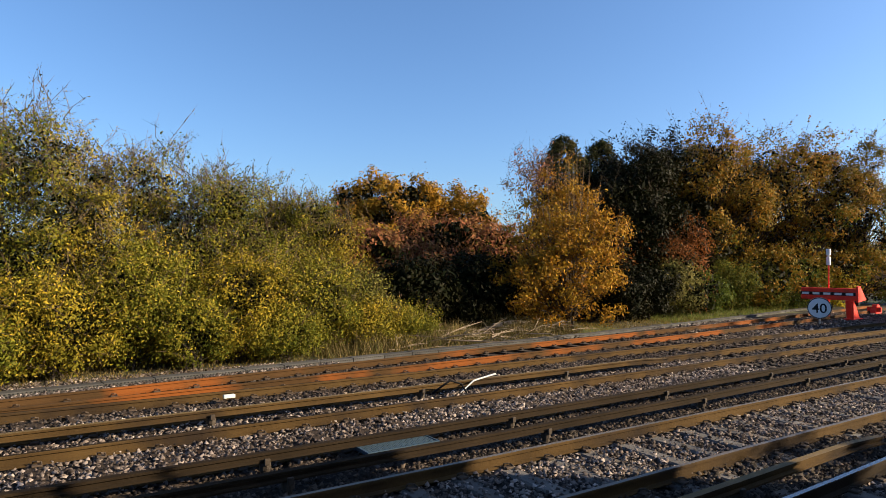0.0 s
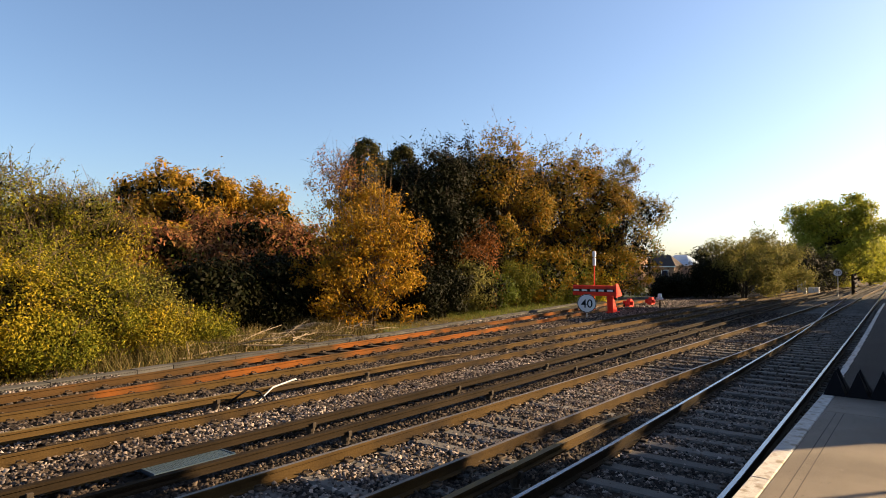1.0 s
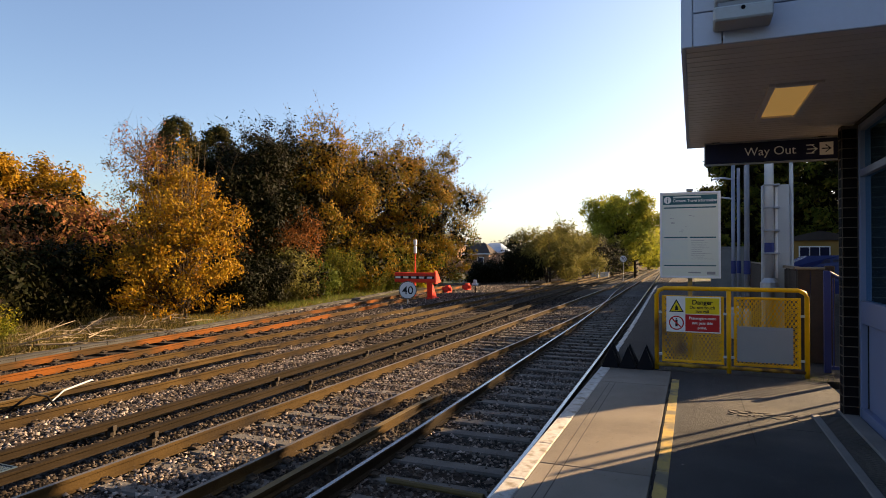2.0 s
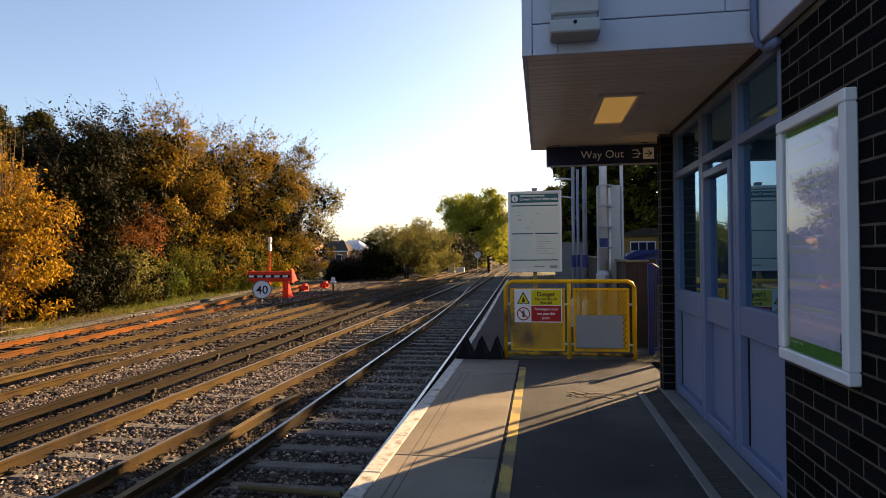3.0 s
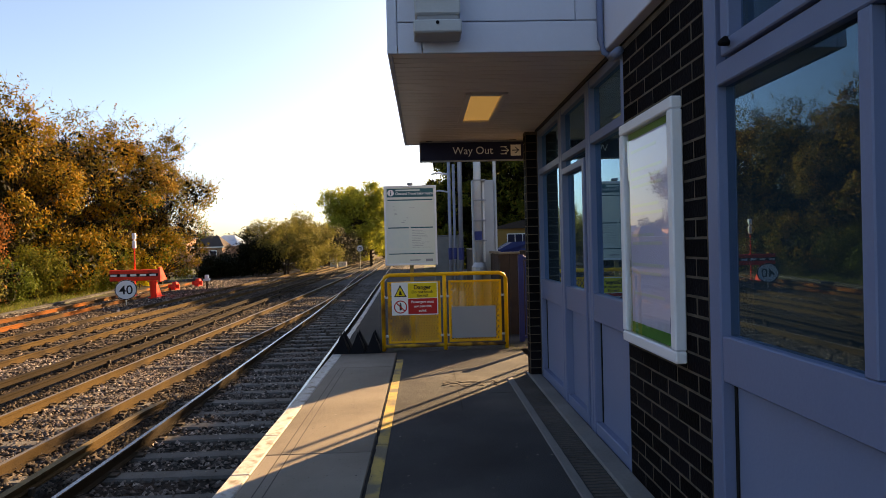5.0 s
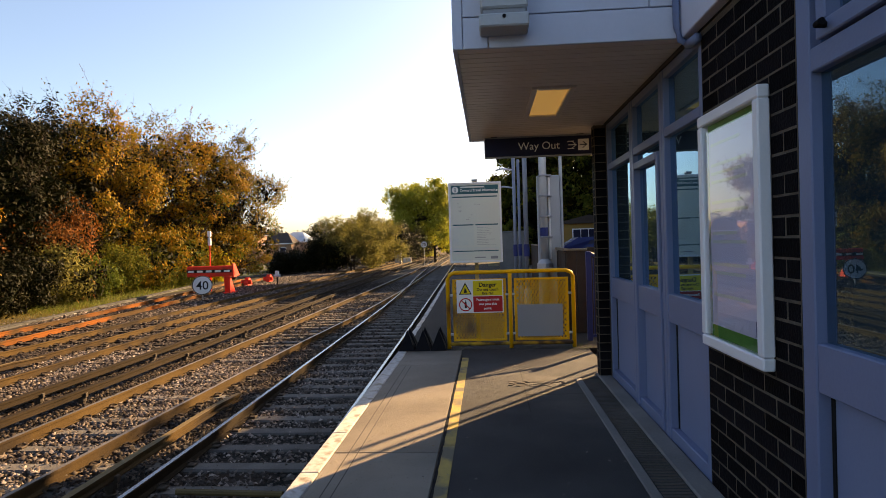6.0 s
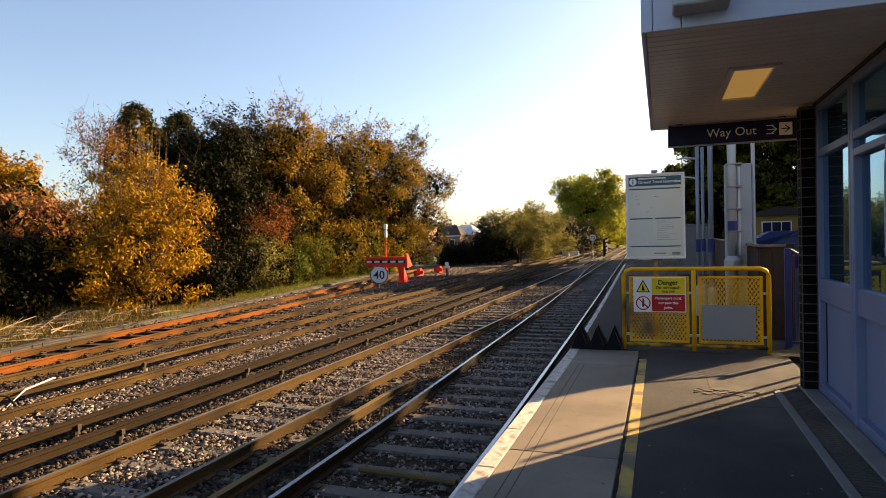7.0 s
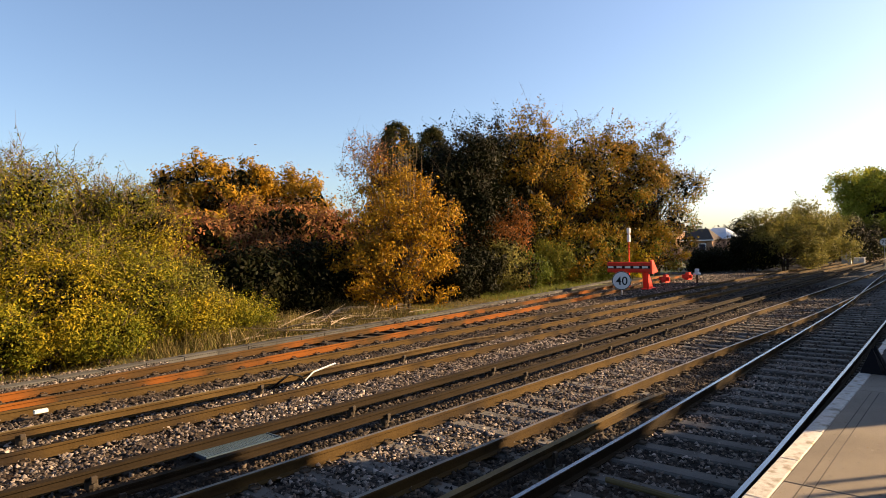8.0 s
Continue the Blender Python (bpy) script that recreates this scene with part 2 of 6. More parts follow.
# darkest entries of these two ramps stand for shaded gaps between leaves
L_willow = island_mat("willow_leaf", [(0.03, 0.033, 0.003), (0.22, 0.165, 0.011), (0.32, 0.235, 0.018), (0.07, 0.077, 0.007), (0.46, 0.31, 0.022), (0.15, 0.132, 0.011), (0.24, 0.15, 0.019)], 0.6, 0.22, 0.6, (0.11, 0.11, 0.013), patch_scale=0.5)
L_sallow = island_mat("green_sallow_leaf", [(0.025, 0.034, 0.003), (0.14, 0.135, 0.011), (0.22, 0.195, 0.017), (0.06, 0.078, 0.007), (0.38, 0.28, 0.026), (0.105, 0.11, 0.011), (0.17, 0.13, 0.017)], 0.6, 0.25, 0.6, (0.05, 0.065, 0.008), patch_scale=0.6)
L_purple = island_mat("dogwood_leaf", [(0.14, 0.046, 0.028), (0.28, 0.094, 0.045), (0.19, 0.10, 0.03), (0.35, 0.14, 0.06), (0.105, 0.066, 0.02)], 0.6, 0.3, 0.25, (0.09, 0.12, 0.02))
L_oak = island_mat("oak_leaf", [(0.20, 0.088, 0.008), (0.29, 0.145, 0.011), (0.17, 0.115, 0.013), (0.25, 0.112, 0.008), (0.34, 0.19, 0.017)], 0.6, 0.25, 0.4, (0.24, 0.14, 0.012))
L_birch = island_mat("birch_leaf", [(0.25, 0.118, 0.009), (0.37, 0.19, 0.014), (0.16, 0.095, 0.012), (0.31, 0.125, 0.012), (0.42, 0.25, 0.02), (0.10, 0.05, 0.008)], 0.6, 0.25, 0.3, (0.24, 0.16, 0.015))
# near-black base also holds the shade inside and under dark crowns
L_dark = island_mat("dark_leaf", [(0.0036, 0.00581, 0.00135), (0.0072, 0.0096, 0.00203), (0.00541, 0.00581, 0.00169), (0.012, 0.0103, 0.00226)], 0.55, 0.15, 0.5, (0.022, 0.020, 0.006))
L_conifer = island_mat("conifer_leaf", [(0.00901, 0.0175, 0.00566), (0.0181, 0.0271, 0.00714), (0.0301, 0.0319, 0.00848)], 0.6, 0.2, 0.5, (0.16, 0.12, 0.03))
L_hawthorn = island_mat("hawthorn_leaf", [(0.16, 0.10, 0.012), (0.25, 0.138, 0.014), (0.10, 0.10, 0.011), (0.30, 0.136, 0.013), (0.15, 0.138, 0.016)], 0.6, 0.25, 0.5, (0.05, 0.05, 0.010), patch_scale=0.4)
L_olive = island_mat("olive_leaf", [(0.13, 0.12, 0.03), (0.21, 0.18, 0.05), (0.095, 0.10, 0.022), (0.27, 0.215, 0.07)], 0.65, 0.4, 0.4, (0.08, 0.09, 0.02), patch_scale=0.5)
L_gold = island_mat("gold_leaf", [(0.25, 0.135, 0.012), (0.36, 0.185, 0.018), (0.14, 0.115, 0.012), (0.30, 0.122, 0.012), (0.11, 0.105, 0.014)], 0.6, 0.25, 0.45, (0.07, 0.07, 0.010), patch_scale=0.45)
L_rust = island_mat("rust_leaf", [(0.17, 0.058, 0.016), (0.25, 0.092, 0.022), (0.115, 0.055, 0.014)], 0.6, 0.3)
L_green = island_mat("green_leaf", [(0.0405, 0.0636, 0.00867), (0.0751, 0.104, 0.0145), (0.116, 0.128, 0.0173), (0.0289, 0.0462, 0.00867)], 0.55, 0.35)
L_yellow = island_mat("yellow_leaf", [(0.42, 0.34, 0.02), (0.36, 0.32, 0.03), (0.5, 0.38, 0.03)], 0.6, 0.4)
L_yard = island_mat("yard_tree_leaf", [(0.07, 0.085, 0.012), (0.14, 0.14, 0.02), (0.04, 0.055, 0.008), (0.24, 0.19, 0.03)], 0.6, 0.45, 0.5, (0.03, 0.04, 0.008), patch_scale=0.4)
L_grass = island_mat("grass_blade", [(0.0867, 0.0829, 0.0127), (0.159, 0.114, 0.0253), (0.217, 0.146, 0.0422), (0.0644, 0.0758, 0.0105)], 0.8, 0.3, 0.5, (0.26, 0.20, 0.09), patch_scale=0.5)
L_green_far = island_mat("lime_leaf", [(0.22, 0.235, 0.03), (0.33, 0.33, 0.045), (0.17, 0.18, 0.025), (0.42, 0.37, 0.06)], 0.6, 0.55)


# ---- building helpers ----
class Shape:
    """Collects faces for one mesh; boxes may be chamfered, tubes taper."""

    def __init__(self):
        self.v, self.f, self.m = [], [], []

    def face(self, pts, m=0):
        k = len(self.v)
        self.v += [tuple(p) for p in pts]
        self.f.append(tuple(range(k, k + len(pts))))
        self.m.append(m)
        return self

    def box(self, x0, x1, y0, y1, z0, z1, c=0.0, m=0):
        c = min(c, (x1 - x0) * 0.45, (y1 - y0) * 0.45, (z1 - z0) * 0.45)
        k = len(self.v)
        if c <= 0:
            self.v += [(x, y, z) for z in (z0, z1) for y in (y0, y1) for x in (x0, x1)]
            fs = [(0, 2, 3, 1), (4, 5, 7, 6), (0, 1, 5, 4), (2, 6, 7, 3), (0, 4, 6, 2), (1, 3, 7, 5)]
            self.f += [tuple(k + i for i in f) for f in fs]
            self.m += [m] * 6
            return self
        idx = {}
        lo, hi = (x0, y0, z0), (x1, y1, z1)
        for sx in (0, 1):
            for sy in (0, 1):
                for sz in (0, 1):
                    s = (sx, sy, sz)
                    for a in range(3):
                        p = [(hi[i] - c if s[i] else lo[i] + c) for i in range(3)]
                        p[a] = hi[a] if s[a] else lo[a]
                        idx[(s, a)] = len(self.v)
                        self.v.append(tuple(p))
        for a in range(3):
            b, d = (a + 1) % 3, (a + 2) % 3
            for sa in (0, 1):
                def key(sb, sd):
                    s = [0, 0, 0]
                    s[a], s[b], s[d] = sa, sb, sd
                    return tuple(s)
                q = [idx[(key(0, 0), a)], idx[(key(1, 0), a)], idx[(key(1, 1), a)], idx[(key(0, 1), a)]]
                self.f.append(tuple(q if sa else q[::-1]))
                self.m.append(m)
            for sb in (0, 1):
                for sd in (0, 1):
                    def key2(sa2):
                        s = [0, 0, 0]
                        s[a], s[b], s[d] = sa2, sb, sd
                        return tuple(s)
                    q = [idx[(key2(0), b)], idx[(key2(1), b)], idx[(key2(1), d)], idx[(key2(0), d)]]
                    self.f.append(tuple(q[::-1] if sb == sd else q))
                    self.m.append(m)
        for sx in (0, 1):
            for sy in (0, 1):
                for sz in (0, 1):
                    s = (sx, sy, sz)
                    q = [idx[(s, 0)], idx[(s, 1)], idx[(s, 2)]]
                    self.f.append(tuple(q if (sx + sy + sz) % 2 else q[::-1]))
                    self.m.append(m)
        return self

    def tube(self, pts, radii, n=8, cap=True, m=0):
        pts = [Vector(p) for p in pts]
        if not hasattr(radii, "__len__"):
            radii = [radii] * len(pts)
        k = len(self.v)
        for i, p in enumerate(pts):
            d = (pts[min(i + 1, len(pts) - 1)] - pts[max(i - 1, 0)]).normalized()
            u = d.cross(Vector((0, 0, 1)) if abs(d.z) < 0.9 else Vector((1, 0, 0))).normalized()
            w = d.cross(u)
            for j in range(n):
                a = 2 * math.pi * j / n
                self.v.append(tuple(p + (u * math.cos(a) + w * math.sin(a)) * radii[i]))
        for i in range(len(pts) - 1):
            for j in range(n):
                a, b = k + i * n + j, k + i * n + (j + 1) % n
                self.f.append((a, a + n, b + n, b))
                self.m.append(m)
        if cap:
            self.f.append(tuple(k + j for j in range(n)))
            self.f.append(tuple(k + (len(pts) - 1) * n + n - 1 - j for j in range(n)))
            self.m += [m, m]
        return self

    def disc(self, c, r, normal_axis="x", depth=0.01, n=32, m=0):
        d = {"x": (1, 0, 0), "y": (0, 1, 0), "z": (0, 0, 1)}[normal_axis]
        c = Vector(c)
        return self.tube([c - Vector(d) * depth / 2, c + Vector(d) * depth / 2], r, n, True, m)

    def sweep(self, path, profile, m_of=None, close=True):
        """A profile (side offset, height) along a level path."""
        k, n = len(self.v), len(profile)
        path = [Vector(p) for p in path]
        for i, p in enumerate(path):
            d = (path[min(i + 1, len(path) - 1)] - path[max(i - 1, 0)])
            d.z = 0
            d.normalize()
            side = Vector((-d.y, d.x, 0))
            for s, h in profile:
                self.v.append(tuple(p + side * s + Vector((0, 0, h))))
        for i in range(len(path) - 1):
            for j in range(n if close else n - 1):
                a, b = k + i * n + j, k + i * n + (j + 1) % n
                self.f.append((a, b, b + n, a + n))
                self.m.append(m_of(j) if m_of else 0)
        if close:
            self.f.append(tuple(k + n - 1 - j for j in range(n)))
            self.f.append(tuple(k + (len(path) - 1) * n + j for j in range(n)))
            self.m += [0, 0]
        return self

    def mesh(self, name, *materials, smooth=False):
        me = bpy.data.meshes.new(name)
        me.from_pydata(self.v, [], self.f)
        for mt in materials:
            me.materials.append(mt)
        if len(materials) > 1:
            me.polygons.foreach_set("material_index", self.m)
        if smooth:
            me.polygons.foreach_set("use_smooth", [True] * len(self.f))
        me.update()
        return me


def thing(name, loc, label, category, group="", kind=""):
    ob = new(name)
    ob.location = loc
    ob.empty_display_size = 0.1
    return tagged(ob, label, category, group, kind)


def part(name, shape, material, parent, label="", smooth=False, loc=None):
    ms = material if isinstance(material, (list, tuple)) else [material]
    ob = new(name, shape if isinstance(shape, bpy.types.Mesh) else shape.mesh(name, *ms, smooth=smooth))
    ob.parent = parent
    if loc:
        ob.location = loc
    return tagged(ob, label) if label else ob


def solid(name, shape, material, label, category, group="", kind="", smooth=False):
    ms = material if isinstance(material, (list, tuple)) else [material]
    return tagged(new(name, shape.mesh(name, *ms, smooth=smooth)), label, category, group, kind)


def lettering(name, text, size, m, parent, material, label="", align="LEFT", spacing=1.0, bold=0.008):
    """Built-in font as a thin mesh; m: the pose of the line's start, x along the line, y up, z towards the reader."""
    cu = bpy.data.curves.new(name, "FONT")
    cu.body, cu.size, cu.extrude, cu.align_x, cu.space_character = text, size, 0.001, align, spacing
    cu.offset = size * bold
    tmp = new(name + "_tmp", cu)
    dg = bpy.context.evaluated_depsgraph_get()
    me = bpy.data.meshes.new_from_object(tmp.evaluated_get(dg))
    bpy.data.objects.remove(tmp)
    bpy.data.curves.remove(cu)
    me.transform(m)
    me.materials.clear()
    me.materials.append(material)
    ob = new(name, me)
    ob.parent = parent
    return tagged(ob, label) if label else ob


def raw_mesh(name, verts, nper, material):
    """Many loose faces of nper corners each, out of one array."""
    me = bpy.data.meshes.new(name)
    nf = len(verts) // nper
    me.vertices.add(len(verts))
    me.vertices.foreach_set("co", np.asarray(verts, dtype=np.float32).ravel())
    me.loops.add(nf * nper)
    me.loops.foreach_set("vertex_index", np.arange(nf * nper, dtype=np.int32))
    me.polygons.add(nf)
    me.polygons.foreach_set("loop_start", np.arange(0, nf * nper, nper, dtype=np.int32))
    me.polygons.foreach_set("loop_total", np.full(nf, nper, dtype=np.int32))
    me.materials.append(material)
    me.update(calc_edges=True)
    return me


# facing -x, towards somebody who walks along +x: x runs to the south, y up
def facing_west(x, y, z):
    return Matrix(((0, 0, -1, x), (-1, 0, 0, y), (0, 1, 0, z), (0, 0, 0, 1)))


# ---- ground, tracks ----
RAIL_Z, BED_Z = -0.915, -1.12


def ground_height(x, y):
    h = BED_Z
    far = max(0.0, y - 15.5 - 0.13 * max(0, x))
    return h + min(0.35, far * 0.05) + 0.04 * noise.noise((x * 0.35, y * 0.35, 0.0))


def bed_sheet():
    s = Shape()
    xs = [-1500, -300, -40] + [-40 + i * 1.5 for i in range(1, 101)] + [125, 150, 200, 300, 600, 1500]
    ys = [-1500, -300, -60, -20, -6, 0] + [0.9 + i * 0.75 for i in range(0, 55)] + [45, 55, 70, 100, 200, 500, 1500]
    for x in xs:
        for y in ys:
            s.v.append((x, y, ground_height(x, y) if -50 < x < 130 and -1 < y < 60 else BED_Z - (0 if y > 0 else 0.0)))
    n = len(ys)
    for i in range(len(xs) - 1):
        for j in range(n - 1):
            a = i * n + j
            s.f.append((a, a + n, a + n + 1, a + 1))
            yc, xc = ys[j], xs[i]
            s.m.append(0 if 0 <= yc < 15.2 + 0.13 * max(0.0, xc) and xc < 300 else 1)
    return solid("ground", s, [M_ballast_bed, M_soil], "stony track bed running into rough soil beyond the sidings", "ground", kind="structure", smooth=True)


bed_sheet()

RAIL_PROFILE = [(-0.07, -0.155), (0.07, -0.155), (0.07, -0.143), (0.012, -0.125), (0.012, -0.045), (0.035, -0.036), (0.035, -0.008), (0.028, 0.0), (-0.028, 0.0), (-0.035, -0.008), (-0.035, -0.036), (-0.012, -0.045), (-0.012, -0.125), (-0.07, -0.143)]


def rail_shape(path, profile=RAIL_PROFILE):
    return Shape().sweep(path, profile, lambda j: 1 if j == 7 else 0)


def bend(x):
    """The lines swing gently to the north beyond the platform end."""
    return 1.1 * (1 - math.exp(-(x / 32.0) ** 2)) if x > 0 else 0.0


def joining(x):
    """The platform line swings over to join the through line."""
    return float(np.interp(x, [0, 8, 15, 20, 25, 34, 47, 71, 100, 210], [0, 0.08, 0.24, 0.36, 0.48, 0.86, 1.68, 2.78, 3.6, 5.5]))


def edge_rail(x):
    return float(np.interp(x, [0, 8, 15, 29, 60, 210], [0, 0.12, 0.30, 0.71, 1.65, 6.0]))


def through_a(x):
    return float(np.interp(x, [0, 10, 15, 20, 25, 30, 36, 56, 80, 210], [0, -0.02, -0.10, -0.28, -0.40, -0.43, -0.38, 0.05, 0.5, 2.4]))


def through_b(x):
    return float(np.interp(x, [0, 15, 20, 36, 56, 80, 210], [0, 0.0, -0.03, -0.02, 0.15, 0.5, 2.4]))


def line(y, x0=-30, x1=210, z=RAIL_Z, swing=bend):
    return [(x, y + swing(x), z) for x in [x0] + list(range(0, 100, 4)) + [130, 160, x1]]


SLEEPER_TOP = RAIL_Z - 0.157
concrete_sleeper = Shape().box(-0.13, 0.13, -1.25, 1.25, -0.16, 0.0, 0.025).mesh("sleeper", M_concrete_sleeper)
timber_sleeper = Shape().box(-0.125, 0.125, -1.28, 1.28, -0.13, 0.0, 0.012).mesh("sleeper", M_wood_sleeper)
clip_meshes = []
for sgn in (-1, 1):
    clip_shape = Shape()
    clip_shape.box(-0.06, 0.06, sgn * 0.125 - 0.05, sgn * 0.125 + 0.05, 0.0, 0.03, 0.008)
    clip_shape.tube([(-0.045, sgn * 0.085, 0.03), (-0.04, sgn * 0.10, 0.062), (0.0, sgn * 0.13, 0.066), (0.045, sgn * 0.10, 0.05), (0.05, sgn * 0.17, 0.035)], 0.011, 5)
    clip_meshes.append(clip_shape.mesh("rail_clip", M_clip))


def track(name, ya, yb, rails, sleeper, label, x_far=52.0, pitch=0.70, wob=0.02, swing=(bend, bend)):
    tr = thing(name, (0, 0, 0), label, "railway track", "parallel tracks of the station")
    for y, sw in ((ya, swing[0]), (yb, swing[1])):
        part("rail", rail_shape(line(y, swing=sw)), rails, tr)
    mid, x, i = (ya + yb) / 2, -6.0, 0
    r = random.Random(name)
    while x < x_far:
        o = part("sleeper", sleeper, None, tr, loc=(x + r.uniform(-wob, wob), mid + (swing[0](x) + swing[1](x)) / 2 + r.uniform(-0.03, 0.03), SLEEPER_TOP + r.uniform(-0.012, 0.006)))
        o.rotation_euler = (0, 0, r.uniform(-0.012, 0.012))
        if -3 < x < 24:
            for y in (ya + swing[0](x), yb + swing[1](x)):
                for cm in clip_meshes:
                    part("rail_clip", cm, None, tr, loc=(x, y, SLEEPER_TOP + 0.004))
        x += pitch
        i += 1
    rest = Shape()
    while x < 140:
        rest.box(x - 0.13, x + 0.13, mid + 1.0 - 1.25, mid + 1.0 + 1.25, SLEEPER_TOP - 0.12, SLEEPER_TOP)
        x += pitch
    tagged(part("sleeper_run", rest, M_concrete_sleeper if sleeper is concrete_sleeper else M_wood_sleeper, tr), kind="stuff")
    return tr


track("railway_track", 2.0, 3.76, [M_rail_dark, M_rail_shine], concrete_sleeper, "platform line with shiny rail heads on shaded concrete sleepers", swing=(edge_rail, joining))
track("railway_track", 5.10, 6.60, [M_rail, M_rail_top], concrete_sleeper, "through line of brown rusty rails on concrete sleepers", swing=(through_a, through_b))
track("railway_track", 8.27, 9.77, [M_rail, M_rail_dark], timber_sleeper, "loop line of brown rails on dark timber sleepers")
track("railway_track", 10.95, 12.45, [M_rail, M_rail_dark], timber_sleeper, "outer line of dull rails on timber sleepers")

# siding that leaves the outer line and ends at the buffer stop
siding = thing("siding_track", (0, 0, 0), "disused siding of bright orange rusted rails", "railway track", "parallel tracks of the station")


def siding_y(x, side):
    base = 12.75 + 0.06 * x + 0.0012 * x * x
    return base + side * min(1.5, max(0.3, 0.85 + 0.055 * x))


for side in (0, 1):
    part("rail", rail_shape([(x, siding_y(x, side), RAIL_Z + 0.02) for x in [-12, -6, -3] + list(range(0, 52, 3))]), [M_rail_orange, M_rail_orange], siding)
r = random.Random(9)
x = -3.0
while x < 50:
    o = part("sleeper", timber_sleeper, None, siding, loc=(x, siding_y(x, 0.5), SLEEPER_TOP + 0.01))
    o.rotation_euler = (0, 0, math.atan(0.06 + 0.0024 * x))
    if x < 24:
        for side in (0, 1):
            for cm in clip_meshes:
                part("rail_clip", cm, None, siding, loc=(x, siding_y(x, side), SLEEPER_TOP + 0.02))
    x += 0.76

# conductor rails on insulator pots
POT = Shape().tube([(0, 0, -0.19), (0, 0, -0.15), (0, 0, -0.145), (0, 0, -0.10), (0, 0, -0.095), (0, 0, -0.02), (0, 0, 0.0)], [0.085, 0.085, 0.055, 0.055, 0.075, 0.07, 0.04], 10).box(-0.035, 0.035, -0.10, -0.06, -0.03, 0.05, 0.006).box(-0.035, 0.035, 0.06, 0.10, -0.03, 0.05, 0.006).mesh("insulator", M_pot)
COND = [(-0.06, -0.11), (0.06, -0.11), (0.06, -0.09), (0.02, -0.075), (0.02, -0.04), (0.045, -0.03), (0.045, 0.0), (-0.045, 0.0), (-0.045, -0.03), (-0.02, -0.04), (-0.02, -0.075), (-0.06, -0.09)]


def conductor(y, x0, x1, mats, label, z=-0.82, step=3.9):
    c = thing("conductor_rail", (0, 0, 0), label, "conductor rail", "third rails beside the tracks")
    ends = [(x, y + bend(x), z - (0.05 if x in (x0, x1) else 0)) for x in [x0, x0 + 1.0] + [k for k in range(0, 100, 5) if x0 + 1 < k < x1 - 1] + [x1 - 1.0, x1]]
    part("rail", Shape().sweep(ends, COND, lambda j: 1 if j == 6 else 0), mats, c)
    x = x0 + 1.4
    while x < min(x1 - 0.5, 40):
        part("insulator", POT, None, c, loc=(x, y + bend(x), z - 0.11))
        x += step
    return c


# tan colour puts sunlight into the tops of the live rails
M_cond_yellow = mat("tan_steel", (0.17, 0.115, 0.04), 0.7, (0.07, 0.047, 0.022), 3, 50, 0.2)
conductor(4.20, -30, 10.2, [M_rail, M_cond_yellow], "live rail with sunlit tan put into its top, ending in a ramp")
conductor(7.13, -30, 160, [M_rail_dark, M_rail_dark], "dark brown live rail on insulator pots")
conductor(7.93, -30, 160, [M_rail_dark, M_rail_dark], "dark brown live rail of the loop line on insulator pots")
conductor(10.58, -30, 14.2, [M_rail, M_cond_yellow], "live rail with a worn pale top, its sunlit tan put in by colour, on insulator pots")

# cable trough
trough = thing("cable_trough", (0, 0, 0), "grey concrete cable trough with slotted lids along the scrub", "cable trough")


def trough_y(x):
    return 15.05 + 0.105 * x + 0.0011 * x * x


lid = Shape().box(-0.498, 0.498, -0.17, 0.17, -0.12, 0.0, 0.006)
# solid black blocks take the place of shaded slots
for i in range(14):
    lid.box(-0.47 + i * 0.07, -0.44 + i * 0.07, -0.174, -0.16, -0.045, -0.02, 0, 1)
lid_mesh = lid.mesh("trough_lid", M_trough_lid, M_black)
x = -12.0
while x < 46:
    o = part("trough_lid", lid_mesh, None, trough, loc=(x, trough_y(x), BED_Z + 0.115 + r.uniform(-0.008, 0.008)))
    o.rotation_euler = (r.uniform(-0.02, 0.02), r.uniform(-0.01, 0.01), math.atan(0.105 + 0.0022 * x) + r.uniform(-0.01, 0.01))
    x += 1.0


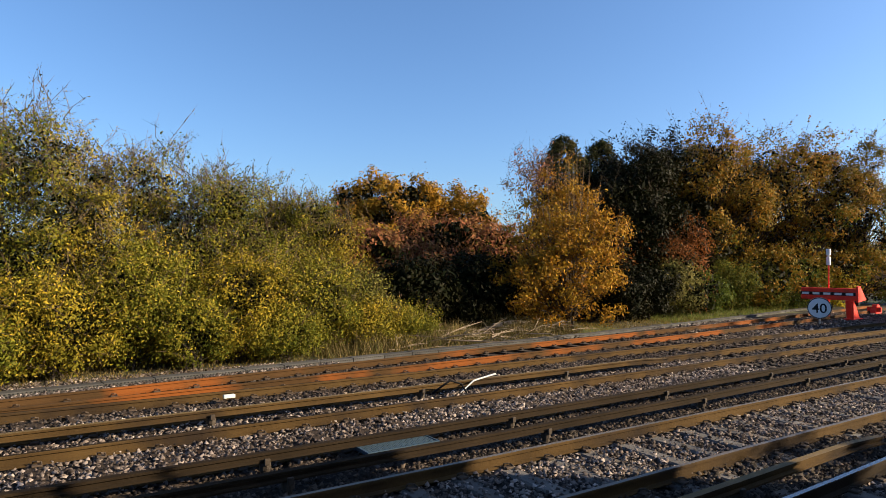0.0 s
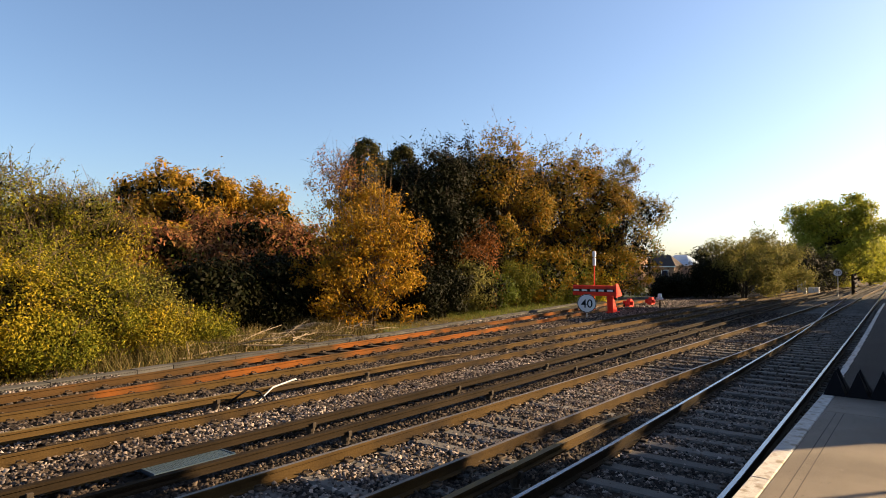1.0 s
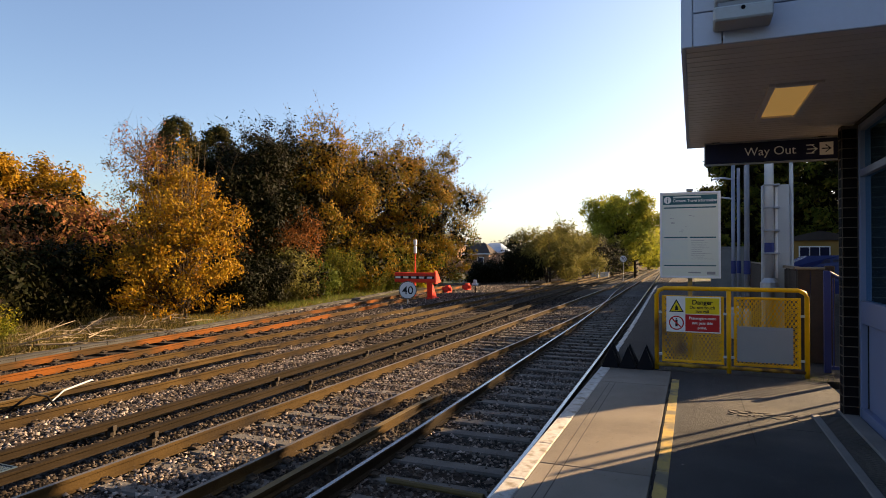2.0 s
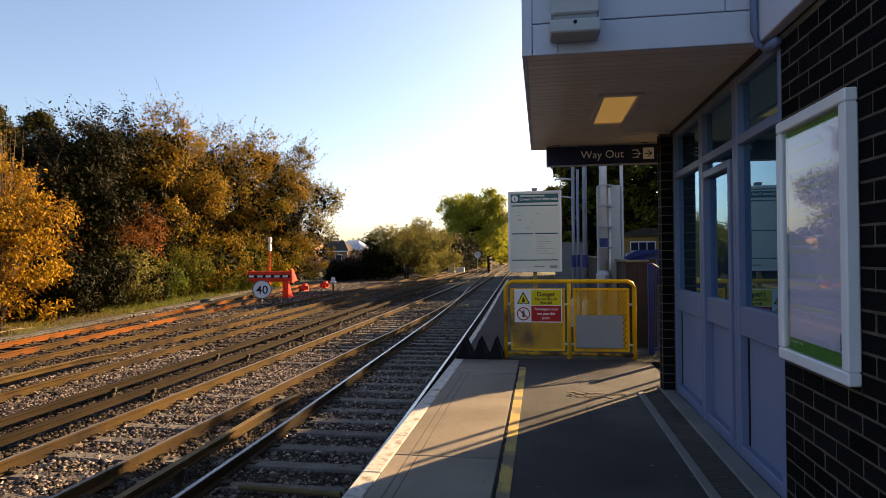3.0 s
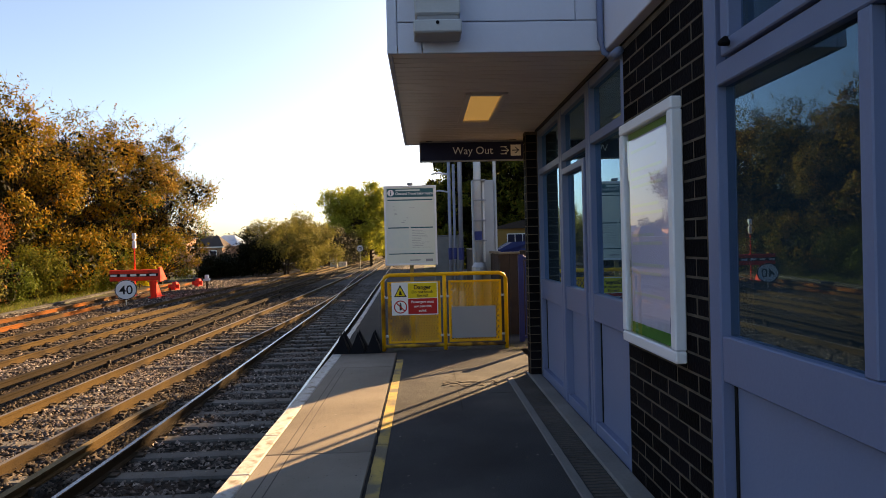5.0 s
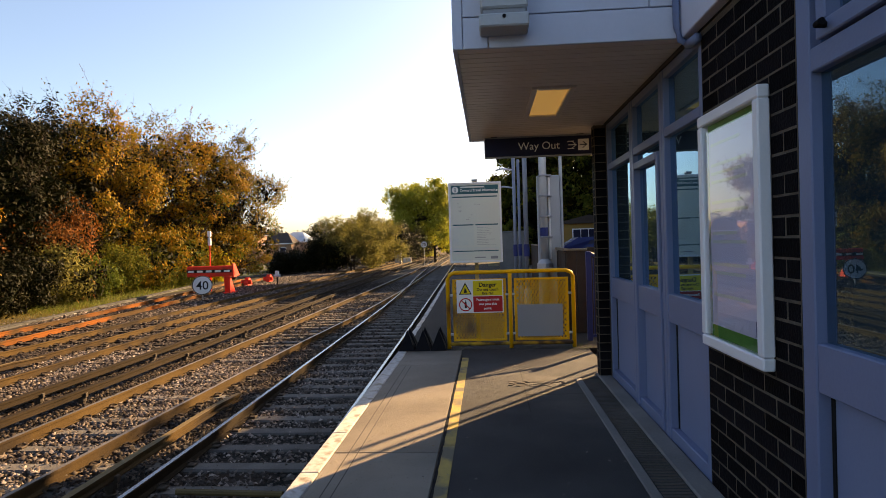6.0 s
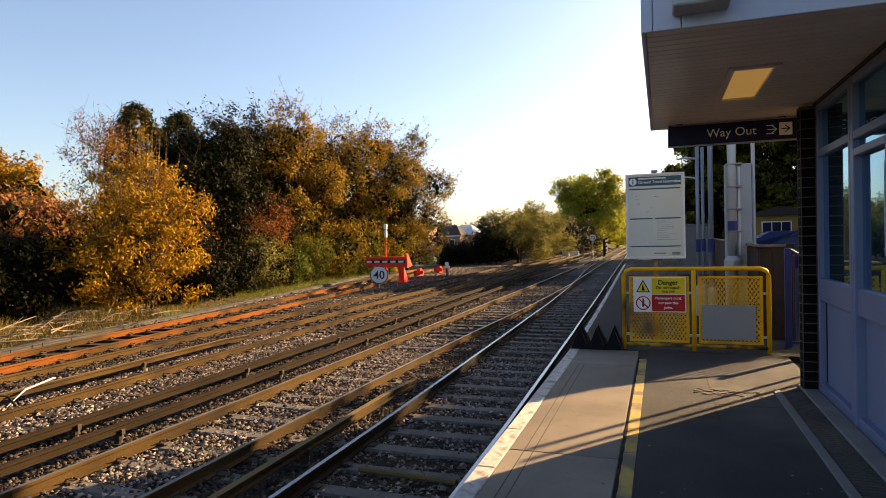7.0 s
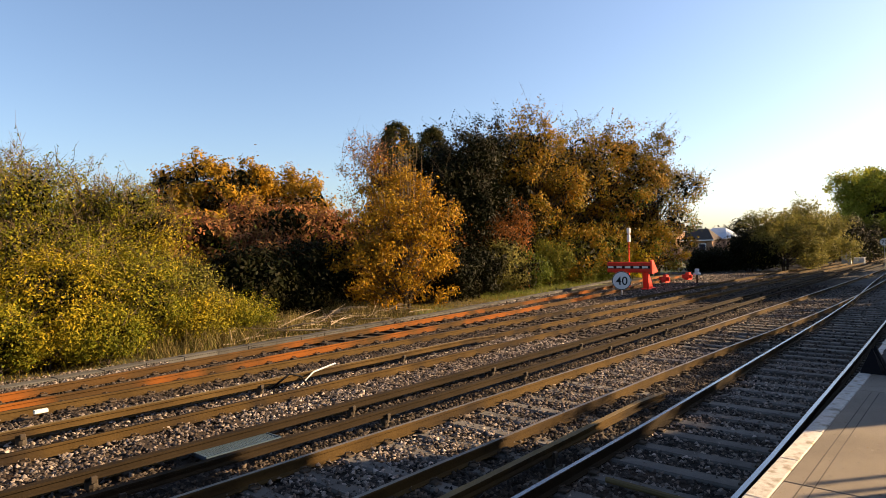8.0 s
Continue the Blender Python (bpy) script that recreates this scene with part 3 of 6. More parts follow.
# ballast stones
def stones(name, n, x0, x1, y0, y1, size, label, top=0.0, seed=1, material=M_stone):
    g = np.random.default_rng(seed)
    c = np.stack([g.uniform(x0, x1, n), g.uniform(y0, y1, n), np.full(n, BED_Z) + g.uniform(-0.01, 0.055, n) + top], 1)
    oct_v = np.array([(1, 0, -0.35), (0, 1, -0.35), (-1, 0, -0.35), (0, -1, -0.35), (0.25, 0.1, 0.9)], float)
    v = oct_v[None] * g.uniform(0.55, 1.25, (n, 5, 1)) * (size * g.uniform(0.6, 1.5, (n, 1, 1)))
    v += g.normal(0, size * 0.18, (n, 5, 3))
    a = g.uniform(0, 6.28, n)
    b = g.uniform(-0.7, 0.7, n)
    ca, sa, cb, sb = np.cos(a), np.sin(a), np.cos(b), np.sin(b)
    x_, y_, z_ = v[..., 0], v[..., 1], v[..., 2]
    y2, z2 = y_ * cb[:, None] - z_ * sb[:, None], y_ * sb[:, None] + z_ * cb[:, None]
    v = np.stack([x_ * ca[:, None] - y2 * sa[:, None], x_ * sa[:, None] + y2 * ca[:, None], z2 * 0.75], 2) + c[:, None]
    faces = np.array([(0, 1, 4), (1, 2, 4), (2, 3, 4), (3, 0, 4)])
    idx = (np.arange(n)[:, None, None] * 5 + faces[None]).reshape(-1)
    me = bpy.data.meshes.new(name)
    me.vertices.add(n * 5)
    me.vertices.foreach_set("co", v.astype(np.float32).ravel())
    me.loops.add(len(idx))
    me.loops.foreach_set("vertex_index", idx.astype(np.int32))
    me.polygons.add(n * 4)
    me.polygons.foreach_set("loop_start", np.arange(0, n * 12, 3, dtype=np.int32))
    me.polygons.foreach_set("loop_total", np.full(n * 4, 3, dtype=np.int32))
    me.materials.append(material)
    me.update(calc_edges=True)
    return tagged(new(name, me), label, "ballast", kind="stuff")


stones("ballast", 16000, -7, 7, 14.3, 16.3, 0.030, "pale gravel spilled round the cable trough", 0.02, seed=11)
PALE, DARK = "loose grey and pinkish ballast stones between the rails", "darker brown ballast stones in strips along the tracks"
BEDS = [(29000, -7, 16, 1.4, 3.85, 0.030, M_stone, -0.012), (13500, -7, 16, 3.85, 5.1, 0.030, M_stone_dark, 0.016), (16000, -7, 16, 5.1, 6.65, 0.029, M_stone, 0.012), (18000, -7, 16, 6.65, 8.3, 0.029, M_stone_dark, 0.016), (36000, -7, 16, 8.3, 11.9, 0.030, M_stone, 0.016),
        (26500, -7, 16, 11.9, 14.6, 0.029, M_stone_dark, 0.016), (9000, 16, 44, 1.4, 4.4, 0.042, M_stone_dark, -0.01), (12000, 16, 44, 4.4, 9.0, 0.042, M_stone_dark, 0.016), (19000, 16, 44, 9.0, 17.0, 0.042, M_stone_dark, 0.016)]
for k, (n, x0, x1, y0, y1, size, m, top) in enumerate(BEDS):
    stones("ballast", n, x0, x1, y0, y1, size, PALE if m is M_stone else DARK, top, seed=20 + k, material=m)
stones("ballast", 9000, 22, 60, 12.5, 19.0, 0.05, "pale gravel beside the siding", 0.02, seed=5)

# ---- platform ----
PX1 = 9.0
plat = thing("platform", (0, 0, 0), "station platform of asphalt with concrete slabs and a worn white edge", "platform", kind="structure")
part("platform_wall", Shape().box(-30, PX1, -7.0, 1.20, BED_Z - 0.2, -0.09), M_platform_wall, plat)
far_x = [PX1 + 0.002] + [10 + 2 * k for k in range(16)]
far_edge = [(x_, bend(x_) - bend(PX1), 0) for x_ in far_x]
part("platform_wall", Shape().sweep(far_edge, [(-9.0, BED_Z - 0.2), (1.20, BED_Z - 0.2), (1.20, -0.09), (-9.0, -0.09)]), M_platform_wall, plat)
# dark surface colour carries the shade that lies beyond the barrier
part("tarmac", Shape().sweep(far_edge, [(-9.0, -0.088), (1.28, -0.088), (1.28, -0.004), (-9.0, -0.004)]), M_tarmac, plat, "darker tarmac beyond the barrier, with shade put into its colour")
part("asphalt", Shape().box(-30, PX1, -1.40, 0.42, -0.09, 0.0), M_asphalt, plat, "dark patched asphalt")
x, i = -30.0, 0
while x < 36:
    w = 0.9 if x < 6.9 else 1.0
    dy = bend(x) - bend(PX1) if x > 8.9 else 0.0
    part("coping_stone", Shape().box(x + 0.004, x + w - 0.004, (1.235 if x < 8.9 else 1.285) + dy, 1.37 + dy, -0.10, 0.003, 0.008), M_coping, plat)
    x += w
for x0, x1 in ((-30, -8), (-7.99, -2.4), (-2.39, 1.2), (1.21, 4.6), (4.61, 7.95), (7.96, PX1)):
    part("paving_slab", Shape().box(x0, x1, 0.425, 1.232, -0.09, 0.0, 0.006), M_slab, plat, "pale brushed concrete strip")
for k in (1.04, 1.11):
    part("joint", Shape().box(-6, 7.9, k, k + 0.008, -0.001, 0.0015), M_platform_wall, plat)
yl = Shape()
for x0, x1 in ((-8, -2.2), (-2.19, 1.1), (1.11, 4.75), (4.76, 8.4)):
    yl.box(x0, x1, 0.31, 0.40, -0.002, 0.004, 0.001)
part("yellow_line", yl, M_yellow_line, plat, "worn yellow safety line")
for x0, x1, y0, y1 in ((5.7, 8.4, -0.342, -0.336), (6.34, 6.347, -0.92, -0.347)):
    part("seam", Shape().box(x0, x1, y0, y1, -0.002, 0.0015), M_tarmac, plat, "dark seam between asphalt patches")
ragged, rj = Shape(), random.Random(8)
for k in range(150):
    ragged.box(-8 + k * 0.11, -8 + k * 0.11 + 0.108, 0.403 - rj.uniform(0, 0.008), 0.410 + rj.uniform(0, 0.010), -0.002, 0.0055)
tagged(part("joint", ragged, M_rubber, plat, "dark ragged joint beside the yellow line"), kind="stuff")

# grit on the platform
gg = np.random.default_rng(77)
spots = np.stack([gg.uniform(1.5, 9.0, 5200), gg.uniform(-0.92, 1.2, 5200), np.full(5200, 0.0045)], 1)
ga, gs = gg.uniform(0, 6.28, (5200, 1)), gg.uniform(0.0015, 0.006, (5200, 1)) * np.where(gg.uniform(0, 1, (5200, 1)) < 0.03, 2.6, 1.0)
ring4 = [spots + np.concatenate([np.cos(ga + k * 1.5708) * gs * (1.0, 0.7)[k % 2], np.sin(ga + k * 1.5708) * gs * (1.0, 0.7)[k % 2], np.full((5200, 1), 0.001 * (k % 2))], 1) for k in range(4)]
M_grit = island_mat("platform_grit", [(0.02, 0.02, 0.02), (0.16, 0.145, 0.13), (0.05, 0.047, 0.045), (0.30, 0.28, 0.25), (0.03, 0.028, 0.026), (0.20, 0.13, 0.05)], 0.9)
tagged(new("grit", raw_mesh("grit", np.stack(ring4, 1).reshape(-1, 3), 4, M_grit)), "fine pale grit and leaf crumbs scattered over the platform", "grit", kind="stuff")

# drain and threshold along the building
part("drain_kerb", Shape().box(-10, 7.02, -1.00, -0.93, -0.05, 0.012, 0.006), M_trough, plat, "pale concrete kerb of the drain")
part("drain_channel", Shape().box(-10, 7.0, -1.20, -1.006, -0.05, -0.006), M_black, plat)
gr = Shape()
for i in range(150):
    gr.box(7.0 - i * 0.05 - 0.03, 7.0 - i * 0.05, -1.195, -1.01, -0.006, 0.004)
part("drain_grating", gr, M_platform_wall, plat)
part("threshold", Shape().box(-10, 7.3, -1.355, -1.206, -0.05, 0.02, 0.008), M_trough, plat)

# ---- station building ----
WY = -1.36
BX1 = 7.25
bld = thing("station_building", (0, WY, 0), "station building with dark brick, grey-blue glazed screens and white fascia", "building")
OY = -WY


def bpart(name, s, material, parent=None, label="", **k):
    """A part given in world coordinates."""
    s.v = [(a, b + OY, c) for a, b, c in s.v]
    return part(name, s, material, parent or bld, label, **k)


def window(x0, x1, mid_lo, mid_hi, trans_lo, trans_hi, top, label, post=0.07):
    """A glazed screen: posts, transom, mid rail, lower panel, panes."""
    w = bpart("window", Shape().box(x0, x1, WY - 0.10, WY - 0.06, 0.02, 0.10, 0.004), M_frame, None, label)
    bpart("post", Shape().box(x0, x0 + post, WY - 0.09, WY, 0.0, top, 0.006), M_frame, w)
    bpart("post", Shape().box(x1 - post, x1, WY - 0.09, WY, 0.0, top, 0.006), M_frame, w)
    a, b = x0 + post + 0.002, x1 - post - 0.002
    bpart("bottom_rail", Shape().box(a, b, WY - 0.085, WY - 0.005, 0.0, 0.10, 0.006), M_frame, w)
    bpart("mid_rail", Shape().box(a, b, WY - 0.085, WY - 0.005, mid_lo, mid_hi, 0.006), M_frame, w)
    bpart("transom", Shape().box(a, b, WY - 0.085, WY - 0.002, trans_lo, trans_hi, 0.006), M_frame, w)
    bpart("head", Shape().box(a, b, WY - 0.085, WY - 0.005, top - 0.07, top, 0.006), M_frame, w)
    bpart("panel", Shape().box(a, b, WY - 0.085, WY - 0.062, 0.10, mid_lo), M_panel, w)
    # black strip put in for the shade at the recessed panel's edge
    bpart("gasket", Shape().box(b - 0.024, b, WY - 0.0615, WY - 0.056, 0.101, mid_lo - 0.001), M_black, w)
    g = bpart("pane", Shape().face([(b, WY - 0.047, mid_hi), (a, WY - 0.047, mid_hi), (a, WY - 0.047, trans_lo), (b, WY - 0.047, trans_lo)]), M_glass, w)
    g2 = bpart("pane", Shape().face([(b, WY - 0.047, trans_hi), (a, WY - 0.047, trans_hi), (a, WY - 0.047, top - 0.07), (b, WY - 0.047, top - 0.07)]), M_glass, w)
    g.visible_shadow = g2.visible_shadow = False
    return w


TOP = 2.86
window(5.93, 7.10, 0.92, 1.14, 2.34, 2.41, TOP, "fixed grey-blue window with a solid lower panel", 0.06)
door = window(4.90, 5.926, 0.92, 1.14, 2.34, 2.41, TOP, "grey-blue door with a glazed upper half and an overlight")
bpart("door_frame", Shape().box(5.00, 5.06, WY - 0.07, WY + 0.012, 0.03, 2.26, 0.006), M_frame, door)
bpart("door_frame", Shape().box(5.79, 5.85, WY - 0.07, WY + 0.012, 0.03, 2.26, 0.006), M_frame, door)
bpart("door_frame", Shape().box(5.065, 5.785, WY - 0.07, WY + 0.012, 2.20, 2.26, 0.006), M_frame, door)
window(3.975, 4.896, 0.92, 1.14, 2.34, 2.41, TOP, "fixed grey-blue window beside the brick pier", 0.06)
big = window(0.60, 2.79, 0.90, 1.11, 2.25, 2.35, TOP, "wide grey-blue waiting room window with a top light", 0.11)
bpart("vent_sash", Shape().box(0.80, 2.60, WY - 0.06, WY + 0.015, 2.36, 2.43, 0.006), M_frame, big)
bpart("vent_sash", Shape().box(2.53, 2.60, WY - 0.06, WY + 0.014, 2.432, 2.78, 0.006), M_frame, big)
bpart("vent_catch", Shape().tube([(2.52, WY + 0.012, 2.40), (2.52, WY + 0.05, 2.40), (2.47, WY + 0.055, 2.40)], 0.014, 8), M_rubber, big)
bpart("glazing_bar", Shape().box(1.70, 1.76, WY - 0.085, WY - 0.003, 1.112, 2.248, 0.005), M_frame, big)
window(-3.6, 0.0, 0.90, 1.11, 2.25, 2.35, TOP, "grey-blue waiting room window", 0.12)


def brickwork(name, x0, x1, z1, label, face_y=WY):
    core = bpart(name, Shape().box(x0, x1, WY - 0.22, face_y - 0.001, -0.05, z1), M_mortar, None, label)
    return core


pier = brickwork("brick_pier", 2.793, 3.972, TOP, "dark brick pier with pale mortar joints")
corner = brickwork("brick_pier", 7.103, BX1, TOP, "dark brick corner pier", WY + 0.14)
pier2 = brickwork("brick_pier", 0.003, 0.597, TOP, "dark brick pier")
end_wall = bpart("end_wall", Shape().box(BX1 - 0.22, BX1, -7.0, WY - 0.224, -0.05, 3.0), M_brick, None, "dark brick end wall")
bpart("rear_wall", Shape().box(-10, BX1, -7.2, -7.004, -0.05, 3.2), M_brick)
bpart("side_wall", Shape().box(-10.2, -10.004, -7.2, WY, -0.05, 3.2), M_brick)
bpart("front_wall", Shape().box(-10, -3.604, WY - 0.22, WY, -0.05, TOP), M_brick)
# unseen room added to close the building; its dimness is in the dark paint
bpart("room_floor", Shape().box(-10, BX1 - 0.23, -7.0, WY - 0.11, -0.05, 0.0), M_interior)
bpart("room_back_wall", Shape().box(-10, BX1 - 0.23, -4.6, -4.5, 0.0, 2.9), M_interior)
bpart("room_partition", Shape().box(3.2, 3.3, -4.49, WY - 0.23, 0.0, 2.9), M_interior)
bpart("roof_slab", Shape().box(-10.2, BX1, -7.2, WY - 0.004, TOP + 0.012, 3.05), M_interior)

# fascia boards over the wall, then the canopy
bpart("fascia_board", Shape().box(-10, 4.16, WY - 0.003, WY + 0.07, 2.872, 3.55, 0.006), M_fascia, None, "white fascia board")
bpart("roof_edge", Shape().box(-10.2, 4.16, -7.2, WY - 0.005, 3.06, 3.5), M_fascia)
CX0, CX1, CY = 4.165, 8.08, 0.21
can = bpart("canopy", Shape().box(CX0 + 0.03, CX1 - 0.03, WY - 0.6, CY - 0.03, 2.93, 3.50), M_fascia, None, "white boxed canopy over the platform")
for x0, x1, z0, z1, y0, y1 in ((CX0, CX0 + 0.028, 2.885, 3.095, WY, -0.034), (CX0, CX0 + 0.028, 2.885, 3.095, -0.028, 0.137), (CX0, CX0 + 0.028, 3.102, 3.55, WY, -1.103), (CX0, CX0 + 0.028, 3.102, 3.55, -1.097, 0.137), (CX0, CX0 + 0.028, 2.885, 3.55, 0.142, CY)):
    bpart("fascia_board", Shape().box(x0, x1, y0, y1, z0, z1, 0.004), M_fascia, can)
bpart("fascia_board", Shape().box(CX1 - 0.028, CX1, WY, CY, 2.885, 3.55, 0.004), M_fascia, can)
bpart("fascia_board", Shape().box(CX0 + 0.03, CX1 - 0.03, CY - 0.028, CY, 2.885, 3.55, 0.004), M_fascia, can)
LX0, LX1, LY0, LY1 = 5.42, 6.58, -0.74, -0.46
nb = 34
bw = (CX1 - CX0 - 0.06) / nb
for i in range(nb):
    a = CX0 + 0.03 + i * bw
    b = a + bw - 0.008
    if b < LX0 - 0.02 or a > LX1 + 0.02:
        bpart("soffit_board", Shape().box(a, b, WY + 0.002, CY - 0.03, 2.892, 2.912, 0.004), M_soffit, can)
    else:
        bpart("soffit_board", Shape().box(a, b, WY + 0.002, LY0 - 0.05, 2.892, 2.912, 0.004), M_soffit, can)
        bpart("soffit_board", Shape().box(a, b, LY1 + 0.05, CY - 0.03, 2.892, 2.912, 0.004), M_soffit, can)
soffit_lamp = tagged(new("ceiling_light"), "recessed warm-lit panel lamp in the canopy soffit", "lamp")
soffit_lamp.location = (6.0, -0.63, 2.89)


def local(s, o):
    s.v = [(a - o.location.x, b - o.location.y, c - o.location.z) for a, b, c in s.v]
    return s


fr = Shape()
fr.box(LX0 - 0.06, LX1 + 0.06, LY0 - 0.05, LY0, 2.880, 2.925, 0.006).box(LX0 - 0.06, LX1 + 0.06, LY1, LY1 + 0.05, 2.880, 2.925, 0.006)
fr.box(LX0 - 0.06, LX0, LY0, LY1, 2.880, 2.925, 0.006).box(LX1, LX1 + 0.06, LY0, LY1, 2.880, 2.925, 0.006)
part("frame", local(fr, soffit_lamp), M_soffit, soffit_lamp)
part("diffuser", local(Shape().box(LX0 + 0.002, LX1 - 0.002, LY0 + 0.002, LY1 - 0.002, 2.900, 2.925), soffit_lamp), M_diffuser, soffit_lamp, "glowing amber diffuser")

# floodlight on the canopy's end
fl = tagged(new("floodlight"), "white boxed floodlight fixed to the canopy fascia", "lamp")
fl.location = (4.10, -0.15, 3.2)
part("body", local(Shape().box(3.98, 4.16, -0.29, 0.015, 3.085, 3.42, 0.012), fl), M_cabinet, fl)
part("neck", local(Shape().box(4.0, 4.16, -0.275, 0.0, 3.045, 3.084), fl), M_grey_plate, fl)
part("base", local(Shape().box(3.955, 4.16, -0.295, 0.025, 2.958, 3.044, 0.01), fl), M_cabinet, fl)
part("lens", local(Shape().box(3.972, 3.979, -0.26, -0.05, 3.18, 3.40), fl), M_paper, fl, "frosted lens")
part("screw", local(Shape().disc((3.952, -0.135, 3.02), 0.012, "x", 0.008, 10), fl), M_rubber, fl)

# rain pipe at the canopy's corner
pipe = solid("rain_pipe", Shape().tube([(4.13, WY + 0.10, 3.55), (4.13, WY + 0.10, 2.95), (4.12, WY + 0.08, 2.86), (4.10, WY + 0.03, 2.82)], 0.022, 10).tube([(4.10, WY + 0.035, 2.82), (3.93, WY + 0.035, 2.81)], 0.03, 12), M_frame, "grey-blue rain pipe at the canopy corner", "pipe", smooth=True)

# poster case
PXA, PXB, PZA, PZB = 3.04, 3.89, 0.91, 2.30
ps = thing("poster_case", (3.5, WY, 0.9), "white-framed glazed poster case with a green-edged notice on brick", "poster")
o = ps
w_, d0, d1 = 0.065, WY + 0.002, WY + 0.065
part("frame", local(Shape().box(PXA, PXB, d0, d1, PZA, PZA + w_, 0.008), o), M_white_frame, ps)
part("frame", local(Shape().box(PXA, PXB, d0, d1, PZB - w_, PZB, 0.008), o), M_white_frame, ps)
part("frame", local(Shape().box(PXA, PXA + w_, d0, d1, PZA + w_ + 0.001, PZB - w_ - 0.001, 0.008), o), M_white_frame, ps)
part("frame", local(Shape().box(PXB - w_, PXB, d0, d1, PZA + w_ + 0.001, PZB - w_ - 0.001, 0.008), o), M_white_frame, ps)
ia, ib, ja, jb = PXA + w_, PXB - w_, PZA + w_, PZB - w_
part("backing", local(Shape().box(ia, ib, d0, WY + 0.022, ja, jb), o), M_green, ps, "green border paper")
part("paper", local(Shape().box(ia + 0.02, ib - 0.02, WY + 0.024, WY + 0.027, ja + 0.07, jb - 0.045), o), M_paper, ps, "pale lilac notice")
bars = Shape()
for k, (zz, ww) in enumerate([(2.10, .42), (1.98, .5), (1.93, .47), (1.88, .5), (1.76, .44), (1.71, .5), (1.58, .36), (1.53, .48), (1.40, .5), (1.35, .46), (1.22, .5)]):
    bars.box(ib - 0.06 - ww, ib - 0.06, WY + 0.0285, WY + 0.0295, zz, zz + 0.018)
tagged(part("small_print", local(bars, o), M_pale_blue, ps), kind="stuff")
part("logo_square", local(Shape().box(ia + 0.035, ia + 0.085, WY + 0.0285, WY + 0.030, ja + 0.08, ja + 0.16), o), M_blue_paint, ps)
pg = part("pane", local(Shape().face([(ib, WY + 0.047, ja), (ia, WY + 0.047, ja), (ia, WY + 0.047, jb), (ib, WY + 0.047, jb)]), o), M_poster_glass, ps)
pg.visible_shadow = False

# hanging sign
SX = 7.83
sg = thing("hanging_sign", (SX, -0.66, 2.64), "dark navy hanging sign with white lettering and arrows", "sign")
part("panel", Shape().box(-0.03, 0.03, -0.665, 0.665, 0.0, 0.23, 0.008), M_navy, sg)
rim = Shape().box(-0.036, 0.036, -0.675, 0.675, 0.23, 0.244).box(-0.036, 0.036, -0.675, 0.675, -0.014, 0.0).box(-0.036, 0.036, 0.665, 0.677, 0.0, 0.23).box(-0.036, 0.036, -0.677, -0.665, 0.0, 0.23)
part("rim", rim, M_grey_plate, sg)
lettering("lettering", "Way Out", 0.135, facing_west(-0.034, 0.255, 0.075), sg, M_white, "white lettering", bold=0.0)
aw = Shape()
aw.box(-0.036, -0.031, -0.62, -0.49, 0.045, 0.185)
part("arrow_square", aw, M_white, sg)


def arrow(x, y, z, s, t):
    a = Shape()
    a.box(x - 0.002, x, y - s, y + s, z - t, z + t)
    for sg_ in (-1, 1):
        a.face([(x - 0.001, y - s, z), (x - 0.001, y - s + 0.05 * s / 0.05, z + sg_ * s * 0.9), (x - 0.001, y - s + 0.05 * s / 0.05 + 2.6 * t, z + sg_ * s * 0.9), (x - 0.001, y - s + 2.6 * t, z)])
    return a


part("arrow", arrow(-0.0375, -0.555, 0.115, 0.045, 0.006), M_navy, sg)
fig = arrow(-0.034, -0.42, 0.115, 0.05, 0.005)
fig.box(-0.036, -0.034, -0.44, -0.36, 0.155, 0.165).box(-0.036, -0.034, -0.44, -0.36, 0.065, 0.075)
part("arrow", fig, M_white, sg)
for yy in (-0.52, 0.55):
    part("hanger", Shape().tube([(0, yy, 0.244), (0, yy, 0.25)], 0.02, 8).box(-0.03, 0.03, yy - 0.04, yy + 0.04, 0.235, 0.252), M_rubber, sg)

# ---- yellow barrier and boards ----
BX = 9.15
ba = thing("platform_barrier", (BX, -0.30, 0), "yellow tubular barrier with perforated panels across the platform end", "barrier")
hw = 0.92
tb = Shape()
tb.tube([(0, hw, 0.0), (0, hw, 1.04), (0, hw - 0.03, 1.10), (0, hw - 0.10, 1.13), (0, 0.0, 1.13), (0, -hw + 0.10, 1.13), (0, -hw + 0.03, 1.10), (0, -hw, 1.04), (0, -hw, 0.0)], 0.03, 10)
part("tube_frame", tb, M_yellow, ba, smooth=True)
part("bottom_tube", Shape().tube([(0, hw, 0.07), (0, -hw, 0.07)], 0.026, 10), M_yellow_rust, ba, "rusted bottom tube", smooth=True)
part("middle_post", Shape().tube([(0, 0.0, 0.0), (0, 0.0, 1.11)], 0.03, 10), M_yellow, ba, smooth=True)


